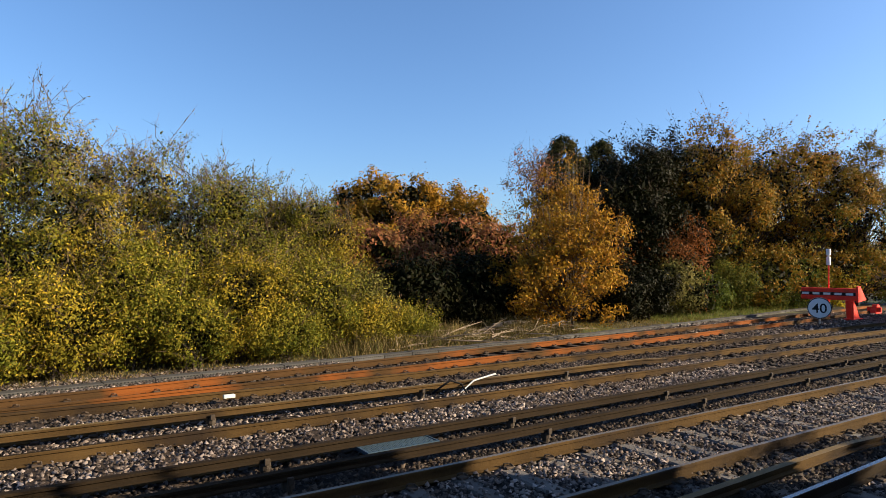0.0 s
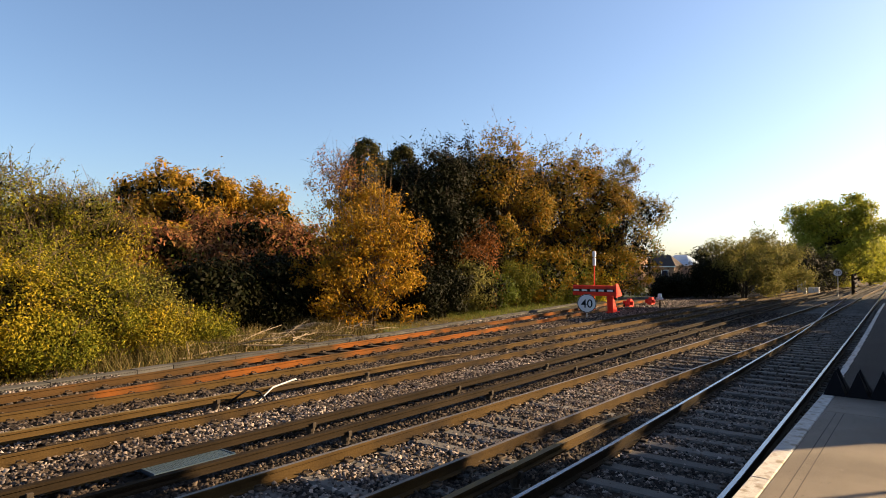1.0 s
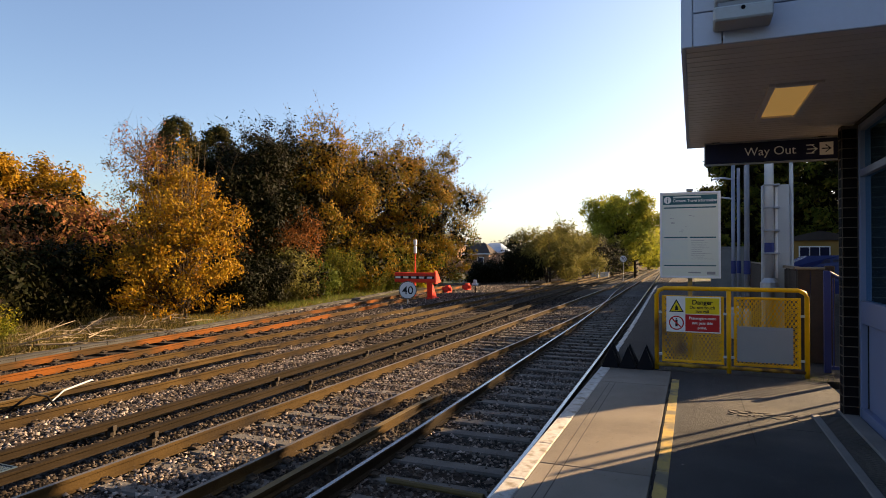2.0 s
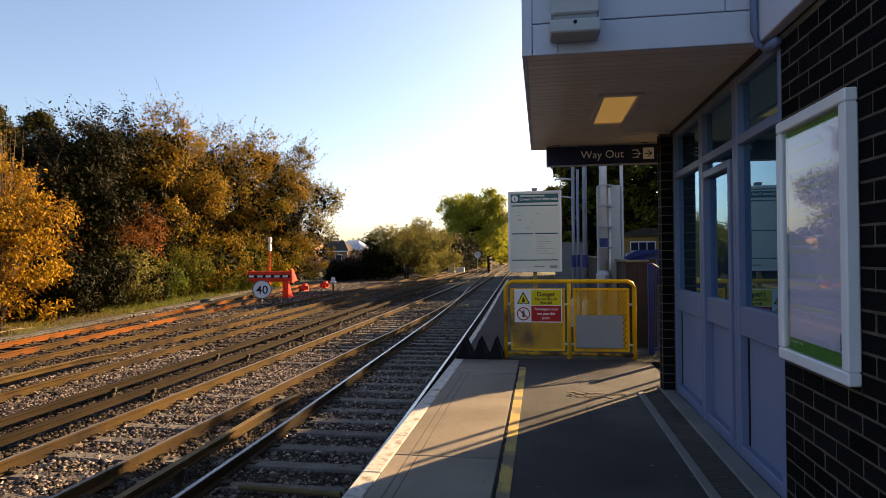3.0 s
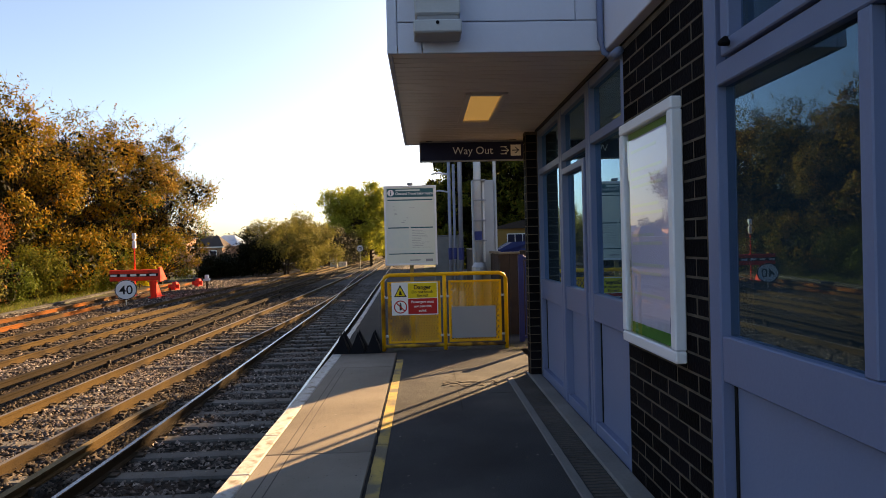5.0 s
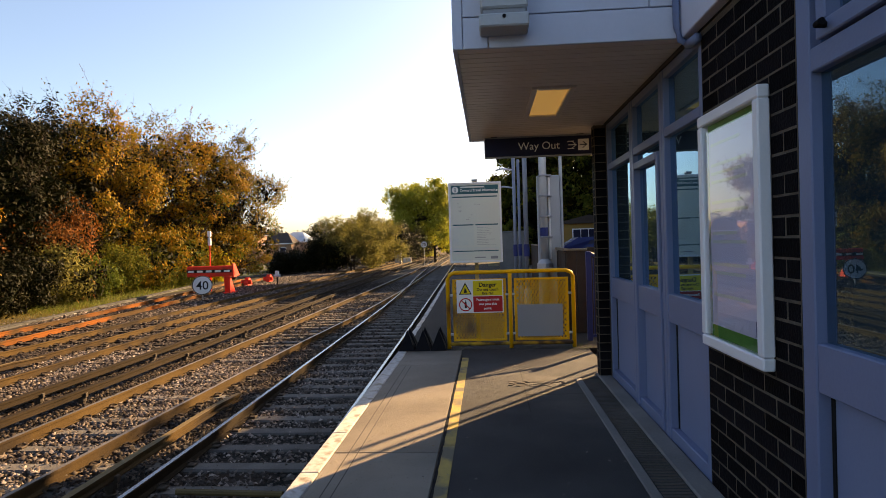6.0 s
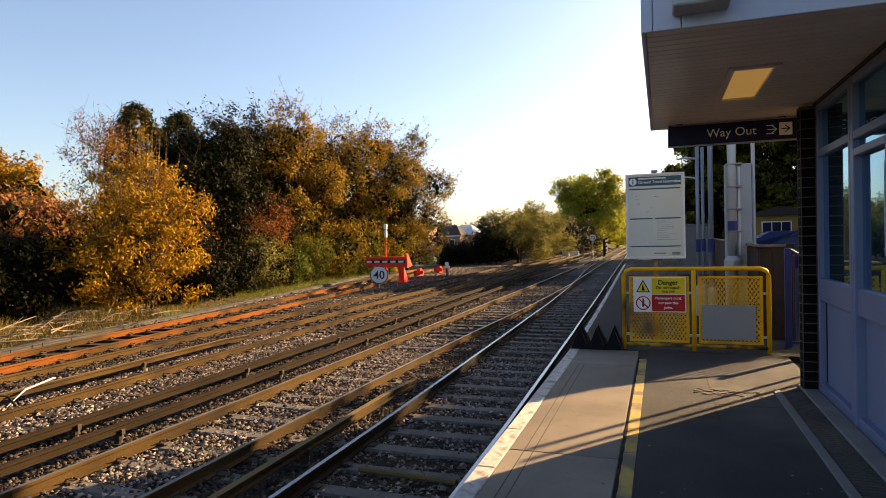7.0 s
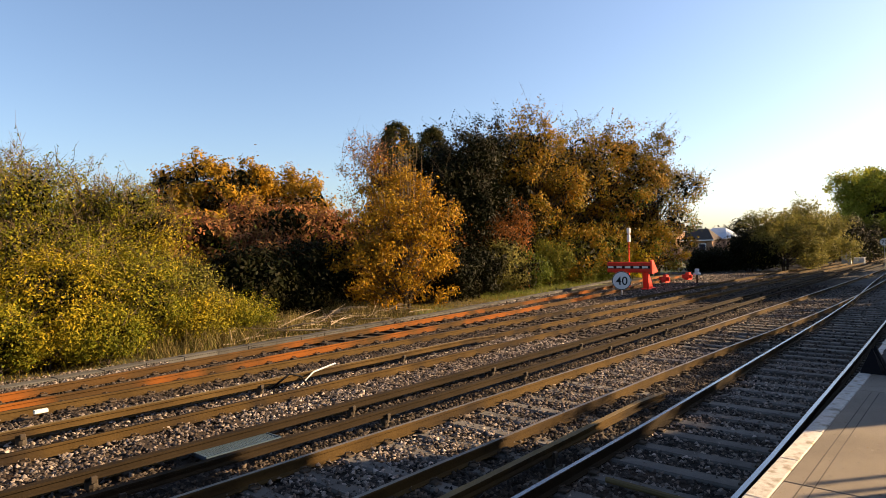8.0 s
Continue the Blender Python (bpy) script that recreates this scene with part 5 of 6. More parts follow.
# tall dark trees
tree("red_maple", 31.2, 22.5, lumps(5.6, 2.0, 8, 512, 0.42, 0.42), 5500, L_rust, 0.085, "slender tree in drooping rust-red leaf before the dark trees", "tree", 0.07, 90, 0.4, 2, bare=30, bare_len=1.1, seed=511, hollow=0.4, droop=1.0)
for i, (x, y, h, w) in enumerate([(26.6, 27.0, 10.3, 2.2), (30.2, 27.4, 10.5, 2.4)]):
    tree("conifer", x, y, [(0, 0, h * 0.93, w * 0.22, w * 0.22, h * 0.07), (0, 0, h * 0.84, w * 0.42, w * 0.42, h * 0.08), (0, 0, h * 0.73, w * 0.66, w * 0.66, h * 0.10), (0, 0, h * 0.60, w * 0.9, w * 0.9, h * 0.12), (0, 0, h * 0.36, w * 1.25, w * 1.2, h * 0.28)], 18000, L_conifer, 0.10, "dark conifer with dense drooping sprays", "tree", 0.16, 330, 0.22, 1, seed=130 + i, group="dark conifers", hollow=0.5, droop=0.9, cone=w * 1.5)
tree("bare_tree", 23.4, 26.0, [(0, 0, 6.0, 2.2, 2.0, 2.1), (-0.6, 0, 7.4, 1.6, 1.5, 1.4)], 2600, L_purple, 0.075, "thin tree almost bare, with a few red leaves", "tree", 0.07, 44, 0.5, 3, bare=60, bare_len=1.7, seed=140)
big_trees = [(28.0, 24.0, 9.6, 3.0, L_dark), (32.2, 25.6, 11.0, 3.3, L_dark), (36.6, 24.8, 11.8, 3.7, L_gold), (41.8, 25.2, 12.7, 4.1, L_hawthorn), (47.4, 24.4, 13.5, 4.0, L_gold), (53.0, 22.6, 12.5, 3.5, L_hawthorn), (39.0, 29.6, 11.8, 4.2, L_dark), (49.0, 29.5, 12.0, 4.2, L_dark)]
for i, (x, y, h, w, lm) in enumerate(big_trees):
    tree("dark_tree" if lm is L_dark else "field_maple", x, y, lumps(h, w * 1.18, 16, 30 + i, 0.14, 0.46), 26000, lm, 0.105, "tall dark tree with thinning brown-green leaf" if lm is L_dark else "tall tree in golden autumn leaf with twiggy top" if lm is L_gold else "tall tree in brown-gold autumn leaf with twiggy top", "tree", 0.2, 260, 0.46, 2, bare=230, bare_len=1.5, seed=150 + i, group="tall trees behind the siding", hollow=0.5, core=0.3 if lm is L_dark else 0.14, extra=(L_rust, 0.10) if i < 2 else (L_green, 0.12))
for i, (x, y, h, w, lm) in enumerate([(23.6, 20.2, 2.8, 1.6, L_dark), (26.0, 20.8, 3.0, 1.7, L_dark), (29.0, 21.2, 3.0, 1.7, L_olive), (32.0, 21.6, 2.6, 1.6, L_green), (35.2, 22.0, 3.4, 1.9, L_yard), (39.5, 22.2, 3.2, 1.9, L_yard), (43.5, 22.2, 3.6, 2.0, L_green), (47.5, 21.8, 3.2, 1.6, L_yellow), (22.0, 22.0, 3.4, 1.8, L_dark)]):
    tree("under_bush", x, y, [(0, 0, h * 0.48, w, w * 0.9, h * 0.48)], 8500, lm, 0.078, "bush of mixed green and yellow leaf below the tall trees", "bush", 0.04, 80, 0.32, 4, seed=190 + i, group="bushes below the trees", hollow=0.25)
# along the line, far off
for i, (x, y, h, w, lm) in enumerate([(66, 14.6, 6.2, 3.2, L_olive), (72, 13.6, 6.6, 3.2, L_olive), (78, 15.0, 6.8, 3.4, L_olive), (64, 17.2, 3.6, 2.2, L_dark), (92, 14.6, 6.2, 3.4, L_dark), (102, 13.8, 5.6, 3.6, L_dark), (70, 21.8, 2.0, 2.2, L_dark), (62, 20.6, 1.7, 1.6, L_dark)]):
    tree("lineside_bush", x, y, lumps(h, w * 1.1, 10, 110 + i, 0.2), 12000, lm, 0.12, "unkempt lineside thicket with feathery tips", "bush", 0.07, 120, 0.5, 5, bare=60, bare_len=1.3, seed=210 + i, group="lineside thickets", hollow=0.4)
tree("lime_tree", 118, 12.6, lumps(15.6, 7.2, 22, 99, 0.14, 0.40), 46000, L_green_far, 0.25, "rounded tree in sunlit yellow-green leaf", "tree", 0.4, 340, 0.95, 1, seed=230, hollow=0.5)
tree("lime_tree", 140, 9.0, [(0, 0, 5.0, 6.0, 6.0, 4.2)], 9000, L_green_far, 0.28, "lower tree in yellow-green leaf along the line", "tree", 0.3, 120, 0.8, 1, seed=231, hollow=0.6)
for i, (x, y, h, w) in enumerate([(56, -4.0, 14.5, 3.4), (58, -9.6, 15.0, 4.6), (66, -6.0, 16.0, 4.6), (76, -3.6, 13.0, 3.6)]):
    tree("dark_tree", x, y, lumps(h, w, 14, 400 + i, 0.15, 0.45) + [(0, 0, h * 0.28, w * 1.05, w, h * 0.26)], 18000, L_yard, 0.20, "dense dark tree behind the station yard, its inner shade in near-black leaf", "tree", 0.25, 190, 0.5, 1, seed=240 + i, group="yard trees", hollow=0.45, core=0.4)
# unseen bushes added as shadow casters for the platform line
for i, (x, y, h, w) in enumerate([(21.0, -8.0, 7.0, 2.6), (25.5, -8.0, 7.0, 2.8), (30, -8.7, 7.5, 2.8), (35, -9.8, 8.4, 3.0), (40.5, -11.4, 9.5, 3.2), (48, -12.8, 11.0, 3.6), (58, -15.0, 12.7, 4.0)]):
    tree("shade_thicket", x, y, [(0, 0, h * 0.5, w, w * 0.95, h * 0.5), (0, 0, h * 0.7, w * 0.8, w * 0.8, h * 0.3)], 16000, L_dark, 0.15, "unseen tall thicket added along the station yard to shade the platform line", "bush", 0.08, 120, 0.4, 3, base_z=-0.06, seed=300 + i, group="thicket along the yard", hollow=0.3, core=0.3)
# low woods far off
for i in range(10):
    g_ = random.Random(i)
    x, y = 150 + i * 9, 70 - i * 6 + g_.uniform(-4, 4)
    tree("far_wood", x, y, [(0, 0, 4.0, 8.0, 6.0, 4.5)], 3500, L_dark, 0.45, "distant dark line of trees", "tree", 0.3, 60, 1.2, 1, seed=260 + i, group="distant trees", hollow=0.4)


# grass, weeds and dead stalks along the scrub
def blades(name, n, area, height, label, mat_, seed, lean=0.5):
    g = np.random.default_rng(seed)
    x = g.uniform(area[0], area[1], n)
    y0 = np.array([trough_y(v) + 0.3 for v in x])
    y = y0 + g.uniform(0, 1, n) ** 0.8 * area[2]
    z = np.array([ground_height(a, b) for a, b in zip(x, y)])
    patch = np.array([0.45 + 0.9 * max(0.0, noise.noise((a * 0.6, b * 0.6, 3.0)) + 0.35) for a, b in zip(x, y)])
    h = height * g.uniform(0.3, 1.1, n) * patch
    d = g.normal(0, lean, (n, 2))
    w = g.uniform(0.006, 0.014, n)
    a = g.uniform(0, 3.14, n)
    wx, wy = np.cos(a) * w, np.sin(a) * w
    v = np.stack([np.stack([x - wx, y - wy, z], 1), np.stack([x + wx, y + wy, z], 1), np.stack([x + d[:, 0] * h, y + d[:, 1] * h, z + h], 1)], 1).reshape(-1, 3)
    return tagged(new(name, raw_mesh(name, v, 3, mat_)), label, "grass", kind="stuff")


blades("dry_stalks", 11000, (7.0, 18.5, 2.6), 0.75, "pale dry stalks of dead weeds before the dark thicket", island_mat("dry_stalk", [(0.17, 0.125, 0.05), (0.09, 0.07, 0.025), (0.27, 0.20, 0.09), (0.07, 0.075, 0.015), (0.05, 0.04, 0.015)], 0.8, 0.2), 8, 0.42)
blades("rough_grass", 36000, (-10, 30, 5.5), 0.20, "rough green and straw-coloured grass beside the trough", L_grass, 5)
blades("rough_grass", 16000, (26, 52, 4.5), 0.5, "rough green grass in front of the bushes", island_mat("green_blade", [(0.08, 0.11, 0.02), (0.16, 0.18, 0.04), (0.22, 0.20, 0.07)], 0.8, 0.3), 6)

# dead branches heaped in front of the thicket
gb = np.random.default_rng(12)
for i in range(110):
    bx, by = gb.uniform(9.0, 18.0), 0
    by = trough_y(bx) + gb.uniform(0.5, 2.6)
    L, a = gb.uniform(0.6, 2.2), gb.normal(0.1, 0.5)
    s = Shape()
    p = Vector((bx, by, ground_height(bx, by) + gb.uniform(0.03, 0.3)))
    d = Vector((math.cos(a), math.sin(a), gb.normal(0, 0.12)))
    r0 = gb.uniform(0.008, 0.03)
    s.tube([p, p + d * L * 0.5 + Vector((0, 0, gb.normal(0.04, 0.05))), p + d * L], [r0, r0 * 0.8, r0 * 0.4], 6)
    q = p + d * L * 0.55
    s.tube([q, q + Vector((d.x * 0.4 - 0.1, d.y * 0.4 + gb.normal(0, 0.2), gb.uniform(0.05, 0.3)))], [r0 * 0.6, r0 * 0.2], 5)
    solid("dead_branch", s, M_dead_wood, "cut grey-brown branch lying in dry grass", "branch", "heap of cut branches")
lg = Shape().tube([(14.9, 19.0, -0.72), (15.9, 19.05, -0.62), (16.9, 19.2, -0.70)], [0.09, 0.085, 0.07], 10)
solid("log", lg, M_dead_wood, "pale sawn log lying among the branches", "log")

# ---- buffer stop and signs by the line ----
bs = thing("buffer_stop", (36.6, 16.85, BED_Z), "bright red buffer stop with a dashed band along its beam", "buffer stop")
part("beam", Shape().box(-0.20, 0.20, -1.42, 1.42, 1.06, 1.70, 0.04), M_red_paint, bs)
part("dark_band", Shape().box(-0.205, -0.199, -1.38, 1.40, 1.30, 1.48), M_ink, bs)
for k in range(5):
    part("white_stripe", Shape().box(-0.212, -0.206, 0.98 - k * 0.56, 1.34 - k * 0.56, 1.33, 1.45), M_white, bs)
for yy in (-1.02, 0.75):
    sp = Shape()
    outline = [(-0.25, 1.06), (0.15, 1.06), (0.8, 0.12), (0.8, 0.02), (-0.1, 0.02)]
    for s_ in (-0.16, 0.16):
        sp.face([(px_, yy + s_ * 0.8, pz_) for px_, pz_ in (outline if s_ < 0 else outline[::-1])])
    for k in range(5):
        (xa, za), (xb, zb) = outline[k], outline[(k + 1) % 5]
        sp.face([(xa, yy - 0.128, za), (xa, yy + 0.128, za), (xb, yy + 0.128, zb), (xb, yy - 0.128, zb)])
    part("strut", sp, M_red_paint, bs)
    part("rib", Shape().box(-0.34, -0.252, yy - 0.30, yy - 0.18, 0.02, 1.05, 0.02), M_red_paint, bs)
wedge = Shape()
for yy in (-1.54, -1.43):
    tri_ = [(-0.30, yy, 0.98), (0.62, yy, 1.10), (-0.05, yy, 1.84), (-0.30, yy, 1.80)]
    wedge.face(tri_ if yy < -1.5 else tri_[::-1])
for (xa, za), (xb, zb) in (((-0.30, 0.98), (0.62, 1.10)), ((0.62, 1.10), (-0.05, 1.84)), ((-0.05, 1.84), (-0.30, 1.80)), ((-0.30, 1.80), (-0.30, 0.98))):
    wedge.face([(xa, -1.54, za), (xa, -1.43, za), (xb, -1.43, zb), (xb, -1.54, zb)])
part("side_plate", wedge, M_red_paint, bs)
part("foot", Shape().box(-0.3, 0.95, -1.25, -0.8, 0.0, 0.1, 0.02), M_red_paint, bs)
for sx, sy in ((43.6, 17.35), (47.6, 17.2)):
    st = thing("rail_stop", (sx, sy, BED_Z + 0.05), "red painted sliding stop clamped on the siding rail", "rail stop", "red stops behind the buffer")
    sh = Shape()
    side = [(-0.45, 0.0), (0.45, 0.0), (0.42, 0.22), (0.1, 0.55), (-0.12, 0.55), (-0.42, 0.2)]
    for s_ in (-0.14, 0.14):
        sh.face([(px_, s_, pz_) for px_, pz_ in (side if s_ < 0 else side[::-1])])
    for k in range(6):
        (xa, za), (xb, zb) = side[k], side[(k + 1) % 6]
        sh.face([(xa, -0.14, za), (xa, 0.14, za), (xb, 0.14, zb), (xb, -0.14, zb)])
    part("body", sh, M_red_paint, st)
    part("cross_plate", Shape().box(-0.30, -0.18, -0.38, 0.38, 0.10, 0.40, 0.02), M_red_paint, st)
lp = thing("stop_lamp_post", (37.2, 17.15, BED_Z), "thin red post with a white lamp head on top", "lamp post")
part("post", Shape().tube([(0, 0, 0.0), (0, 0, 2.95)], 0.034, 8), M_red_paint, lp)
part("lamp_head", Shape().box(-0.08, 0.08, -0.09, 0.09, 2.95, 3.42, 0.02), M_white, lp)
part("lamp_head", Shape().box(-0.08, 0.08, -0.10, 0.10, 3.5, 3.85, 0.02).tube([(0, 0, 3.42), (0, 0, 3.5)], 0.05, 8), M_white, lp)


def speed_sign(x, y, z, dia, text, label):
    s = thing("speed_sign", (x, y, BED_Z), label, "sign", "round speed signs")
    zc = z - BED_Z
    part("post", Shape().tube([(0.06, 0, 0), (0.06, 0, zc)], 0.035, 8), M_galv, s)
    part("disc", Shape().disc((0, 0, zc), dia / 2, "x", 0.02, 40), M_white, s)
    ring = Shape()
    for q in range(40):
        a, b = 2 * math.pi * q / 40, 2 * math.pi * (q + 1) / 40
        ring.face([(-0.0125, math.cos(t) * rr_, zc + math.sin(t) * rr_) for t, rr_ in ((a, dia * 0.495), (b, dia * 0.495), (b, dia * 0.455), (a, dia * 0.455))])
    part("rim", ring, M_ink, s)
    lettering("lettering", text, dia * 0.62, facing_west(-0.013, 0, zc - dia * 0.22), s, M_ink, align="CENTER")
    s.rotation_euler = (0, 0, math.atan2(y, x))
    return s


speed_sign(31.6, 15.05, -0.28, 1.02, "40", "white round speed sign with black figures on a low post")
speed_sign(74, 7.6, 1.45, 0.8, "70", "white round speed sign far along the line")
dw = thing("ground_signal", (43.4, 15.1, BED_Z), "small white-headed marker post beside the line", "marker post")
part("post", Shape().tube([(0, 0, 0.0), (0, 0, 0.9)], 0.05, 8), M_rail_dark, dw)
part("head", Shape().box(-0.12, 0.12, -0.22, 0.22, 0.62, 0.78, 0.03).box(-0.10, 0.10, -0.13, 0.13, 0.785, 1.05, 0.04), M_white, dw, "white head")
for x, y, h, w in ((84, 12.2, 1.7, 0.9), (86.5, 11.3, 0.7, 1.1)):
    cb = thing("signal_cabinet", (x, y, BED_Z), "grey lineside equipment cabinet", "cabinet", "lineside cabinets")
    part("body", Shape().box(-0.3, 0.3, -w / 2, w / 2, 0.0, h, 0.03), M_cabinet, cb)
    part("lid", Shape().box(-0.34, 0.34, -w / 2 - 0.04, w / 2 + 0.04, h, h + 0.06, 0.02), M_cabinet, cb)
lf = thing("lineside_fence", (80, 6.6, BED_Z), "dark low fence of stacked rails beside the far line", "fence")
for k in range(4):
    part("fence_rail", Shape().box(0, 16, 0.0 + 0.02 * k, 0.15 + 0.02 * k, 0.45 + k * 0.5, 0.68 + k * 0.5, 0.01), M_rail_dark, lf)
for k in range(5):
    part("fence_post", Shape().box(0.2 + k * 3.8, 0.4 + k * 3.8, 0.16, 0.36, 0.0, 2.4, 0.01), M_rail_dark, lf)
lf.rotation_euler = (0, 0, 0.06)

# loose things between the tracks
gt = thing("walkway_grating", (4.35, 7.85, -0.94), "blue-grey steel mesh panel lying between the rails", "grating")
gm = Shape().box(-0.55, 0.55, -0.29, -0.265, -0.02, 0.012).box(-0.55, 0.55, 0.265, 0.29, -0.02, 0.012).box(-0.55, -0.525, -0.264, 0.264, -0.02, 0.012).box(0.525, 0.55, -0.264, 0.264, -0.02, 0.012)
# blue base colour stands in for sky reflected in the steel
M_mesh = mat("blue_grey_mesh", (0.038, 0.068, 0.10), 0.5, (0.024, 0.042, 0.062), 4, 40, 0.05, spec=0.3)
part("frame", gm, M_mesh, gt)
bars = Shape()
for k in range(26):
    bars.box(-0.52 + k * 0.0405, -0.508 + k * 0.0405, -0.264, 0.264, -0.006, 0.004)
for k in range(13):
    bars.box(-0.524, 0.524, -0.258 + k * 0.042, -0.246 + k * 0.042, -0.004, 0.006)
part("mesh_grid", bars, M_mesh, gt)
part("tray", Shape().box(-0.52, 0.52, -0.26, 0.26, -0.06, -0.045), mat("blue_grey_tray", (0.035, 0.055, 0.075), 0.8), gt)
solid("plastic_strip", Shape().tube([(7.2, 10.3, -0.98), (7.6, 10.42, -0.80), (8.25, 10.55, -0.74), (8.3, 10.58, -0.76)], [0.008, 0.018, 0.018, 0.012], 6), M_cabinet, "bent white plastic strip beside the live rail", "strip")
solid("cable_loop", Shape().tube([(6.6, 10.4, -0.95), (6.95, 10.3, -0.72), (7.25, 10.35, -0.82), (7.35, 10.3, -1.0)], 0.02, 6), M_rubber, "looped black cable beside the live rail", "cable", smooth=True)
# small plate standing at the rail
solid("rail_plate", Shape().box(3.16, 3.36, 12.0, 12.08, -0.96, -0.90, 0.004), M_board_paper, "small cream plate standing by the rusty rail", "litter")
yb = Shape().tube([(6.35, 2.25, -1.03), (6.42, 3.45, -1.03)], 0.035, 8)
solid("yellow_bar", yb, M_cond_yellow, "yellow bar lying across the platform line's sleepers", "bar")

# ---- beyond the barrier, yard side ----
for x, y, r_, h in ((13.6, -0.70, 0.030, 3.35), (12.8, -0.79, 0.048, 6.2), (13.2, -0.58, 0.034, 3.6)):
    c_ = thing("lamp_column", (x, y, 0), "slim galvanised column with blue bands behind the barrier", "column", "columns behind the barrier")
    part("shaft", Shape().tube([(0, 0, 0), (0, 0, h)], r_, 10), M_column, c_, smooth=True)
    part("band", Shape().tube([(0, 0, 1.25), (0, 0, 1.5)], r_ + 0.012, 10), M_blue_paint, c_)
    part("collar", Shape().tube([(0, 0, 0.0), (0, 0, 0.55), (0, 0, 0.6)], [r_ + 0.03, r_ + 0.03, r_], 10), M_galv, c_)
for zz in (2.7, 3.08):
    part("lamp_arm", Shape().tube([(0, 0, zz), (-0.05, 0.22, zz + 0.03), (-0.05, 0.38, zz)], 0.018, 8), M_galv, c_)
mast = thing("mast", (12.2, -1.10, 0), "pale steel mast with a flat cable cabinet strapped to it", "mast")
part("shaft", Shape().tube([(0, 0, 0), (0, 0, 6.0)], 0.075, 12), M_galv, mast, smooth=True)
part("foot", Shape().tube([(0, 0, 1.0), (0, 0, 1.12), (0, 0, 1.2)], [0.15, 0.15, 0.08], 12), M_galv, mast)
part("cable_cabinet", Shape().box(0.10, 0.22, -0.33, 0.11, 0.0, 2.85, 0.012), M_cabinet, mast, "flat pale grey cabinet")
part("conduit", Shape().box(0.06, 0.10, -0.14, -0.10, 1.2, 2.8, 0.004), M_white, mast)
for k in range(4):
    part("strap", Shape().box(-0.082, 0.10, -0.16, 0.085, 1.62 + k * 0.40, 1.65 + k * 0.40, 0.003), M_grey_plate, mast)
part("band", Shape().tube([(0, 0, 1.62), (0, 0, 1.82)], 0.079, 12), M_blue_paint, mast)
part("post", Shape().tube([(0.2, -0.37, 0), (0.2, -0.37, 6.0)], 0.035, 8), M_galv, mast)

# unseen block behind the station house, added to shade platform and tracks
ob_ = thing("shade_block", (15.0, -3.6, -0.05), "unseen dark brick block added behind the station house to cast shade", "building")
part("wall", Shape().box(-2.25, 2.58, -0.3, 0.3, 0.0, 5.95), M_brick, ob_)
part("roof", Shape().box(-2.30, 2.64, -0.35, 0.35, 5.95, 6.05, 0.02), M_grey_plate, ob_)

fc = thing("boundary_fence", (10.5, -1.3, 0), "dark timber fence with a pale cap running along the yard", "fence")
for k in range(2):
    part("board", Shape().box(0.0, 0.04, -0.335 + k * 0.17, -0.172 + k * 0.17, 0, 1.38, 0.005), M_fence_wood, fc)
part("cap", Shape().box(-0.03, 0.08, -0.36, 0.02, 1.38, 1.42, 0.008), M_dead_wood, fc, "pale tan cap")
part("post", Shape().box(-0.05, 0.07, -0.47, -0.35, 0, 1.44, 0.01), M_fence_wood, fc)
for k in range(62):
    part("board", Shape().box(0.06 + k * 0.25, 0.30 + k * 0.25, -0.034 * (0.06 + k * 0.25) - 0.02, -0.034 * (0.06 + k * 0.25) + 0.01, 0, 1.36 + 0.015 * (k % 3), 0.005), M_fence_wood, fc)
# pale cap colour also stands for the lit top edge of the fence
part("cap", Shape().sweep([(0.09, 0.0, 1.385), (15.6, -0.535, 1.385)], [(-0.04, 0.0), (0.04, 0.0), (0.04, 0.04), (-0.04, 0.04)]), M_dead_wood, fc)
solid("garden_wall", Shape().box(26.6, 26.85, -1.72, -0.50, -0.01, 1.93, 0.01).box(26.56, 26.89, -1.76, -0.46, 1.932, 2.0, 0.015), M_trough, "pale grey plastered wall closing the old platform", "wall")

gt2 = thing("blue_gate", (9.7, -1.62, 0), "blue steel gate with a sloping hand rail", "gate")
part("post", Shape().box(-0.04, 0.04, 0.04, 0.12, 0, 1.38, 0.006), M_blue_paint, gt2)
part("post", Shape().box(-0.04, 0.04, -0.62, -0.55, 0, 1.1, 0.006), M_blue_paint, gt2)
part("hand_rail", Shape().tube([(0, 0.06, 1.36), (0, -0.60, 0.95)], 0.025, 8), M_blue_paint, gt2)
for k in range(6):
    part("bar", Shape().box(-0.01, 0.01, 0.0 - k * 0.09, 0.015 - k * 0.09, 0.08, 1.28 - k * 0.05), M_blue_paint, gt2)
part("rail", Shape().box(-0.015, 0.015, -0.54, 0.04, 0.05, 0.09), M_blue_paint, gt2)

# hidden posts, added only for the shadow stripes across the platform
yr = thing("stripe_posts", (9.7, -3.2, 0), "unseen tall posts added to cast thin shadow stripes on the platform", "railing")
for dx in (0.0, 0.24, 0.52):
    part("post", Shape().tube([(dx, 0, 0), (dx, 0, 2.7)], 0.028, 8), M_blue_paint, yr)
part("rail", Shape().tube([(0, 0, 1.1), (0.52, 0, 1.1)], 0.02, 8), M_blue_paint, yr)

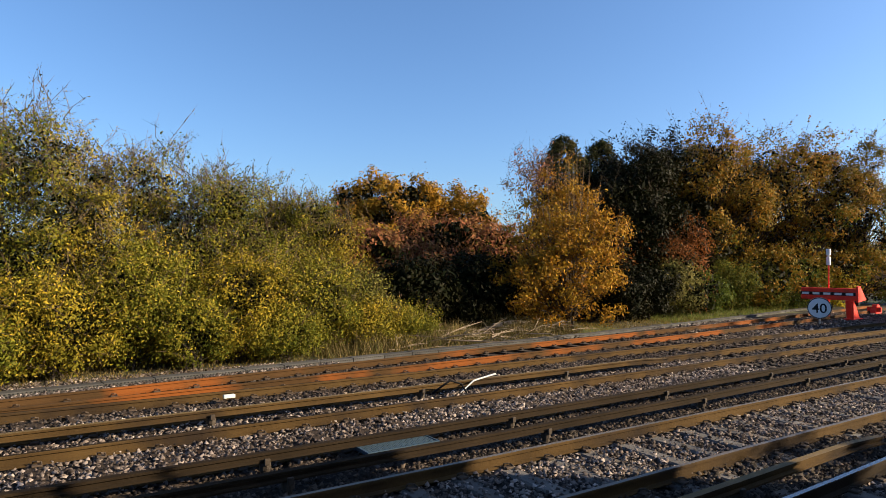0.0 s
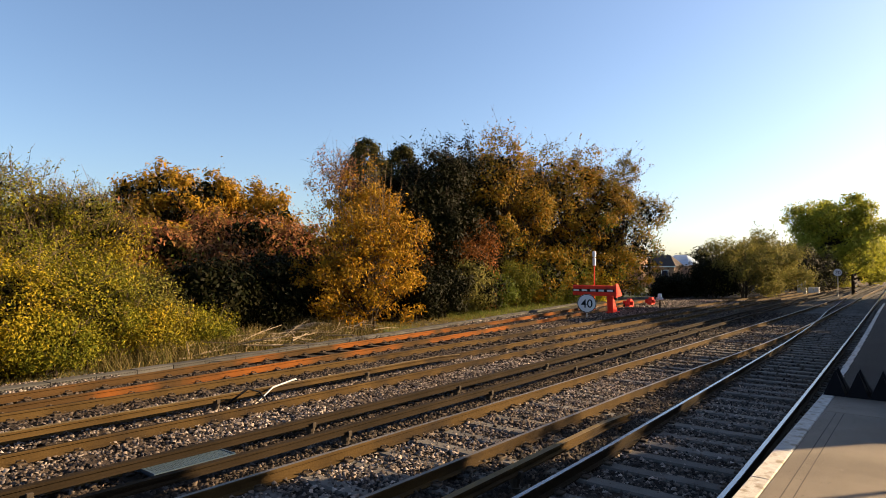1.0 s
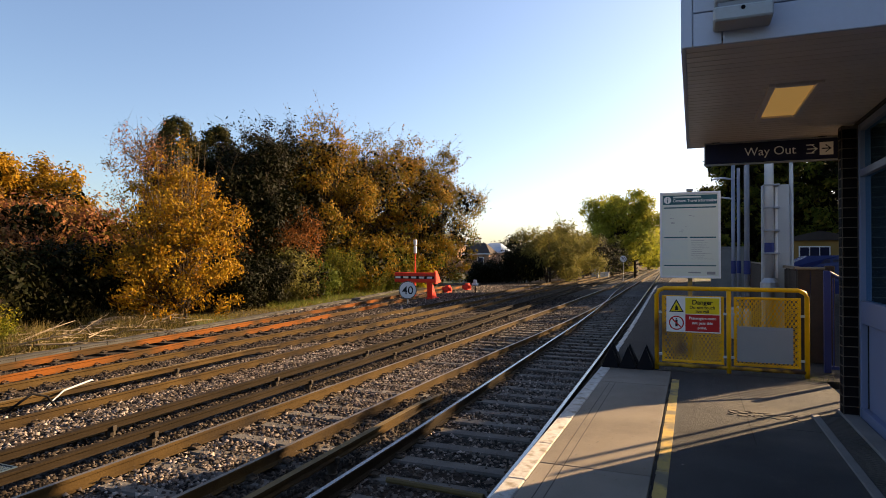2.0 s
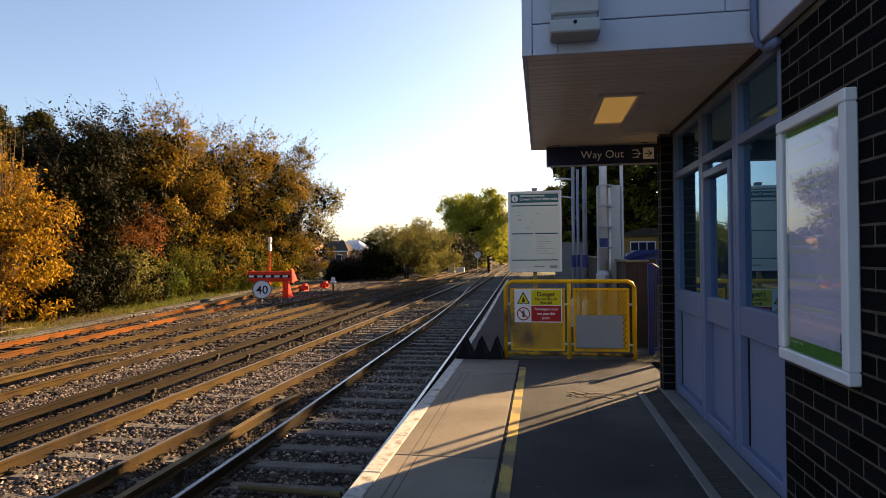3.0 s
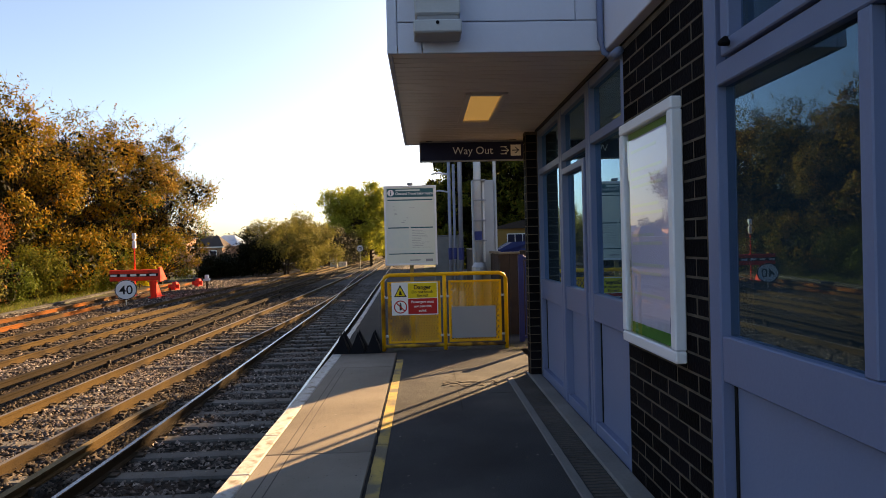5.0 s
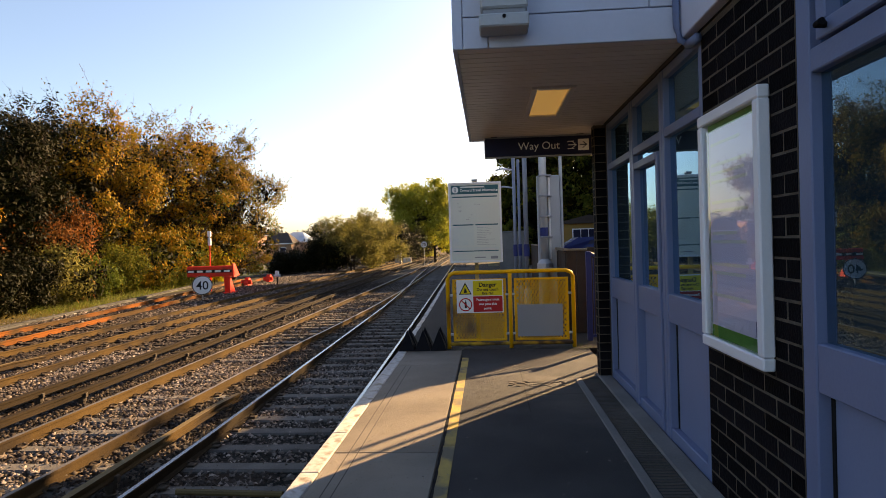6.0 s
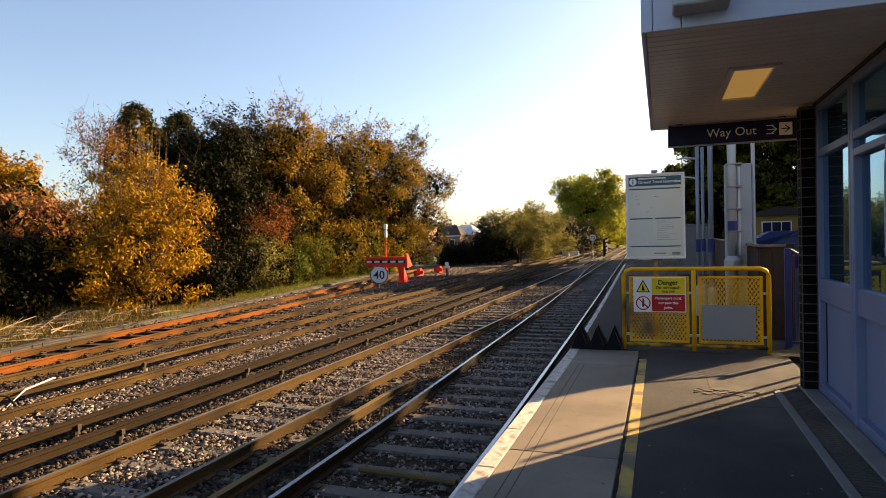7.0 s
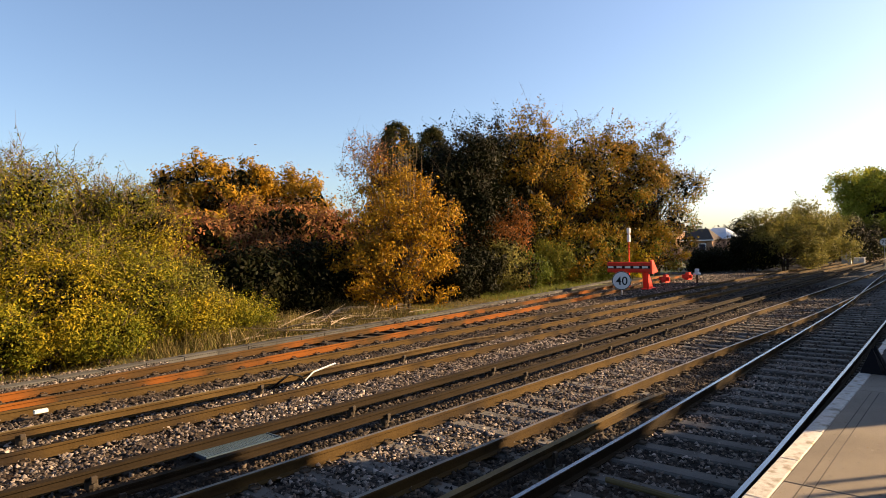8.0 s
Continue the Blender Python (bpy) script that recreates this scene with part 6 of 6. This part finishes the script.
# parked car and small hut in the yard
car = thing("parked_car", (24, -3.95, -0.006), "dark blue parked car seen over the fence", "car")
prof = [(-2.0, 0.35), (-2.05, 0.75), (-1.5, 0.92), (-0.9, 1.38), (-0.3, 1.48), (0.6, 1.46), (1.4, 1.05), (2.0, 0.95), (2.1, 0.4)]
cs = Shape()
k = len(cs.v)
for yy, inset in ((-0.85, 0.0), (0.85, 0.0)):
    for px, pz in prof:
        cs.v.append((px, yy * (0.86 if pz > 1.2 else 1.0), pz))
n_ = len(prof)
for i in range(n_):
    j = (i + 1) % n_
    cs.f.append((i, j, j + n_, i + n_))
    cs.m.append(0)
cs.f += [tuple(range(n_ - 1, -1, -1)), tuple(range(n_, 2 * n_))]
cs.m += [0, 0]
part("body", cs, M_car_blue, car)
part("windscreen", Shape().face([(-1.46, -0.72, 0.97), (-1.46, 0.72, 0.97), (-0.92, 0.62, 1.36), (-0.92, -0.62, 1.36)]), M_glass, car)
for px in (-1.3, 1.3):
    for yy in (-0.78, 0.78):
        part("wheel", Shape().disc((px, yy, 0.32), 0.32, "y", 0.18, 20), M_rubber, car)
for yy in (-0.745, 0.745):
    part("side_window", Shape().box(-0.95, -0.1, min(yy, yy * 1.02), max(yy, yy * 1.02), 1.02, 1.36, 0.004).box(-0.02, 0.75, min(yy, yy * 1.02), max(yy, yy * 1.02), 1.02, 1.36, 0.004), M_navy, car)
car.rotation_euler, car.scale = (0, 0, math.pi / 2), (1.0, 1.0, 1.12)
yard = solid("yard", Shape().box(9.2, 120, -60, -7.004, -0.4, -0.05), M_asphalt, "asphalt station yard", "yard", kind="structure")
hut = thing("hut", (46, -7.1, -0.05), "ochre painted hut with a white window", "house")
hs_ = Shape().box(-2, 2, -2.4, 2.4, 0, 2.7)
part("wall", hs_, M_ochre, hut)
rf = Shape()
for sgn in (-1, 1):
    rf.face([(-2.2, sgn * 2.6, 2.7), (2.2, sgn * 2.6, 2.7), (2.2, 0, 3.3), (-2.2, 0, 3.3)])
rf.face([(-2.2, -2.6, 2.7), (-2.2, 2.6, 2.7), (-2.2, 0, 3.3)]).face([(2.2, -2.6, 2.7), (2.2, 2.6, 2.7), (2.2, 0, 3.3)])
part("roof", rf, M_house_roof, hut)
wd = part("window", Shape().box(-2.05, -2.0, -0.55, 1.15, 1.55, 2.35), M_white, hut)
for k in range(3):
    part("pane", Shape().box(-2.07, -2.05, -0.48 + k * 0.54, 0.0 + k * 0.54, 1.62, 2.28), M_navy, wd)


# ---- houses beyond the thickets ----
def bungalow(x, y, w, d, eave, ridge, roof, label):
    h = thing("bungalow", (x, y, BED_Z), label, "house", "houses beyond the line")
    part("wall", Shape().box(-d, d, -w, w, 0, eave), M_house_wall, h)
    s = Shape()
    o_ = 0.35
    e = [(-d - o_, -w - o_, eave), (d + o_, -w - o_, eave), (d + o_, w + o_, eave), (-d - o_, w + o_, eave)]
    t0, t1 = (0, -w * 0.45, ridge), (0, w * 0.45, ridge)
    s.face([e[0], e[3], t1, t0]).face([e[2], e[1], t0, t1]).face([e[1], e[0], t0]).face([e[3], e[2], t1]).face(e[::-1])
    part("roof", s, roof, h)
    part("gutter", Shape().box(-d - o_ - 0.06, -d - o_, -w - o_, w + o_, eave - 0.12, eave + 0.02), M_white, h)
    wn_ = part("window", Shape().box(-d - 0.04, -d, -w * 0.6, -w * 0.1, eave - 1.7, eave - 0.5), M_white, h)
    part("pane", Shape().box(-d - 0.06, -d - 0.04, -w * 0.56, -w * 0.14, eave - 1.6, eave - 0.6), M_navy, wn_)
    return h


bungalow(92, 31.0, 2.0, 1.9, 3.3, 4.95, M_house_roof, "brick bungalow with a hipped brown roof")
bungalow(106, 32.9, 2.2, 4, 3.6, 5.3, M_roof_blue, "low house with a pale sheet roof")
bungalow(96, 36.6, 1.0, 2, 4.7, 4.9, M_roof_blue, "plain brick house behind the trees")

# ---- bricks ----
brick_mesh = Shape().box(-0.1255, 0.1255, -0.012, 0.0012, -0.0435, 0.0435, 0.003).mesh("brick", M_brick)
half_mesh = Shape().box(-0.0595, 0.0595, -0.012, 0.0012, -0.0435, 0.0435, 0.003).mesh("brick", M_brick)
rb = random.Random(21)


def lay(parent, x0, x1, z1, y0=0.0):
    z, row = 0.049, 0
    while z < z1 - 0.04:
        x = x0 + 0.004 + (0.0 if row % 2 else 0.131)
        if row % 2 == 0:
            part("brick", half_mesh, None, parent, loc=(x0 + 0.0645, y0 - 0.002 + rb.uniform(0, 0.003), z))
        while x + 0.251 <= x1 + 0.002:
            part("brick", brick_mesh, None, parent, loc=(x + 0.1265, y0 - 0.002 + rb.uniform(0, 0.003), z))
            x += 0.262
        if x1 - x > 0.115:
            part("brick", half_mesh, None, parent, loc=(x + 0.0605, y0 - 0.002 + rb.uniform(0, 0.003), z))
        z += 0.0975
        row += 1


lay(pier, 2.793, 3.972, TOP)
lay(corner, 7.103, BX1, TOP, 0.14)
z, row = 0.049, 0
while z < TOP - 0.04:
    o = part("brick", half_mesh, None, corner, loc=(7.105, 0.07, z))
    o.rotation_euler = (0, 0, -math.pi / 2)
    z += 0.0975

# broken patch in the asphalt, weeds at the barrier's foot
pg_ = Shape()
rp = random.Random(5)
for k in range(90):
    a, b = 6.66 + rp.uniform(0, 0.26), -0.80 + rp.uniform(0, 0.60)
    pg_.box(a, a + rp.uniform(0.012, 0.045), b, b + rp.uniform(0.012, 0.05), -0.002, rp.uniform(0.003, 0.010), 0.002)
solid("asphalt_patch", pg_, M_platform_wall, "crumbled repair in the platform asphalt", "patch", kind="stuff")
wv = []
gw = np.random.default_rng(31)
for cx, cy in ((9.1, 0.40), (9.08, -1.25), (8.95, -1.32), (9.2, -0.6)):
    for k in range(60):
        x, y = cx + gw.normal(0, 0.06), cy + gw.normal(0, 0.10)
        h, d = gw.uniform(0.03, 0.12), gw.normal(0, 0.04, 2)
        wv += [(x - 0.006, y, 0), (x + 0.006, y, 0), (x + d[0], y + d[1], h)]
tagged(new("weeds", raw_mesh("weeds", np.array(wv), 3, L_green)), "small green weeds in the platform joint", "weeds", kind="stuff")
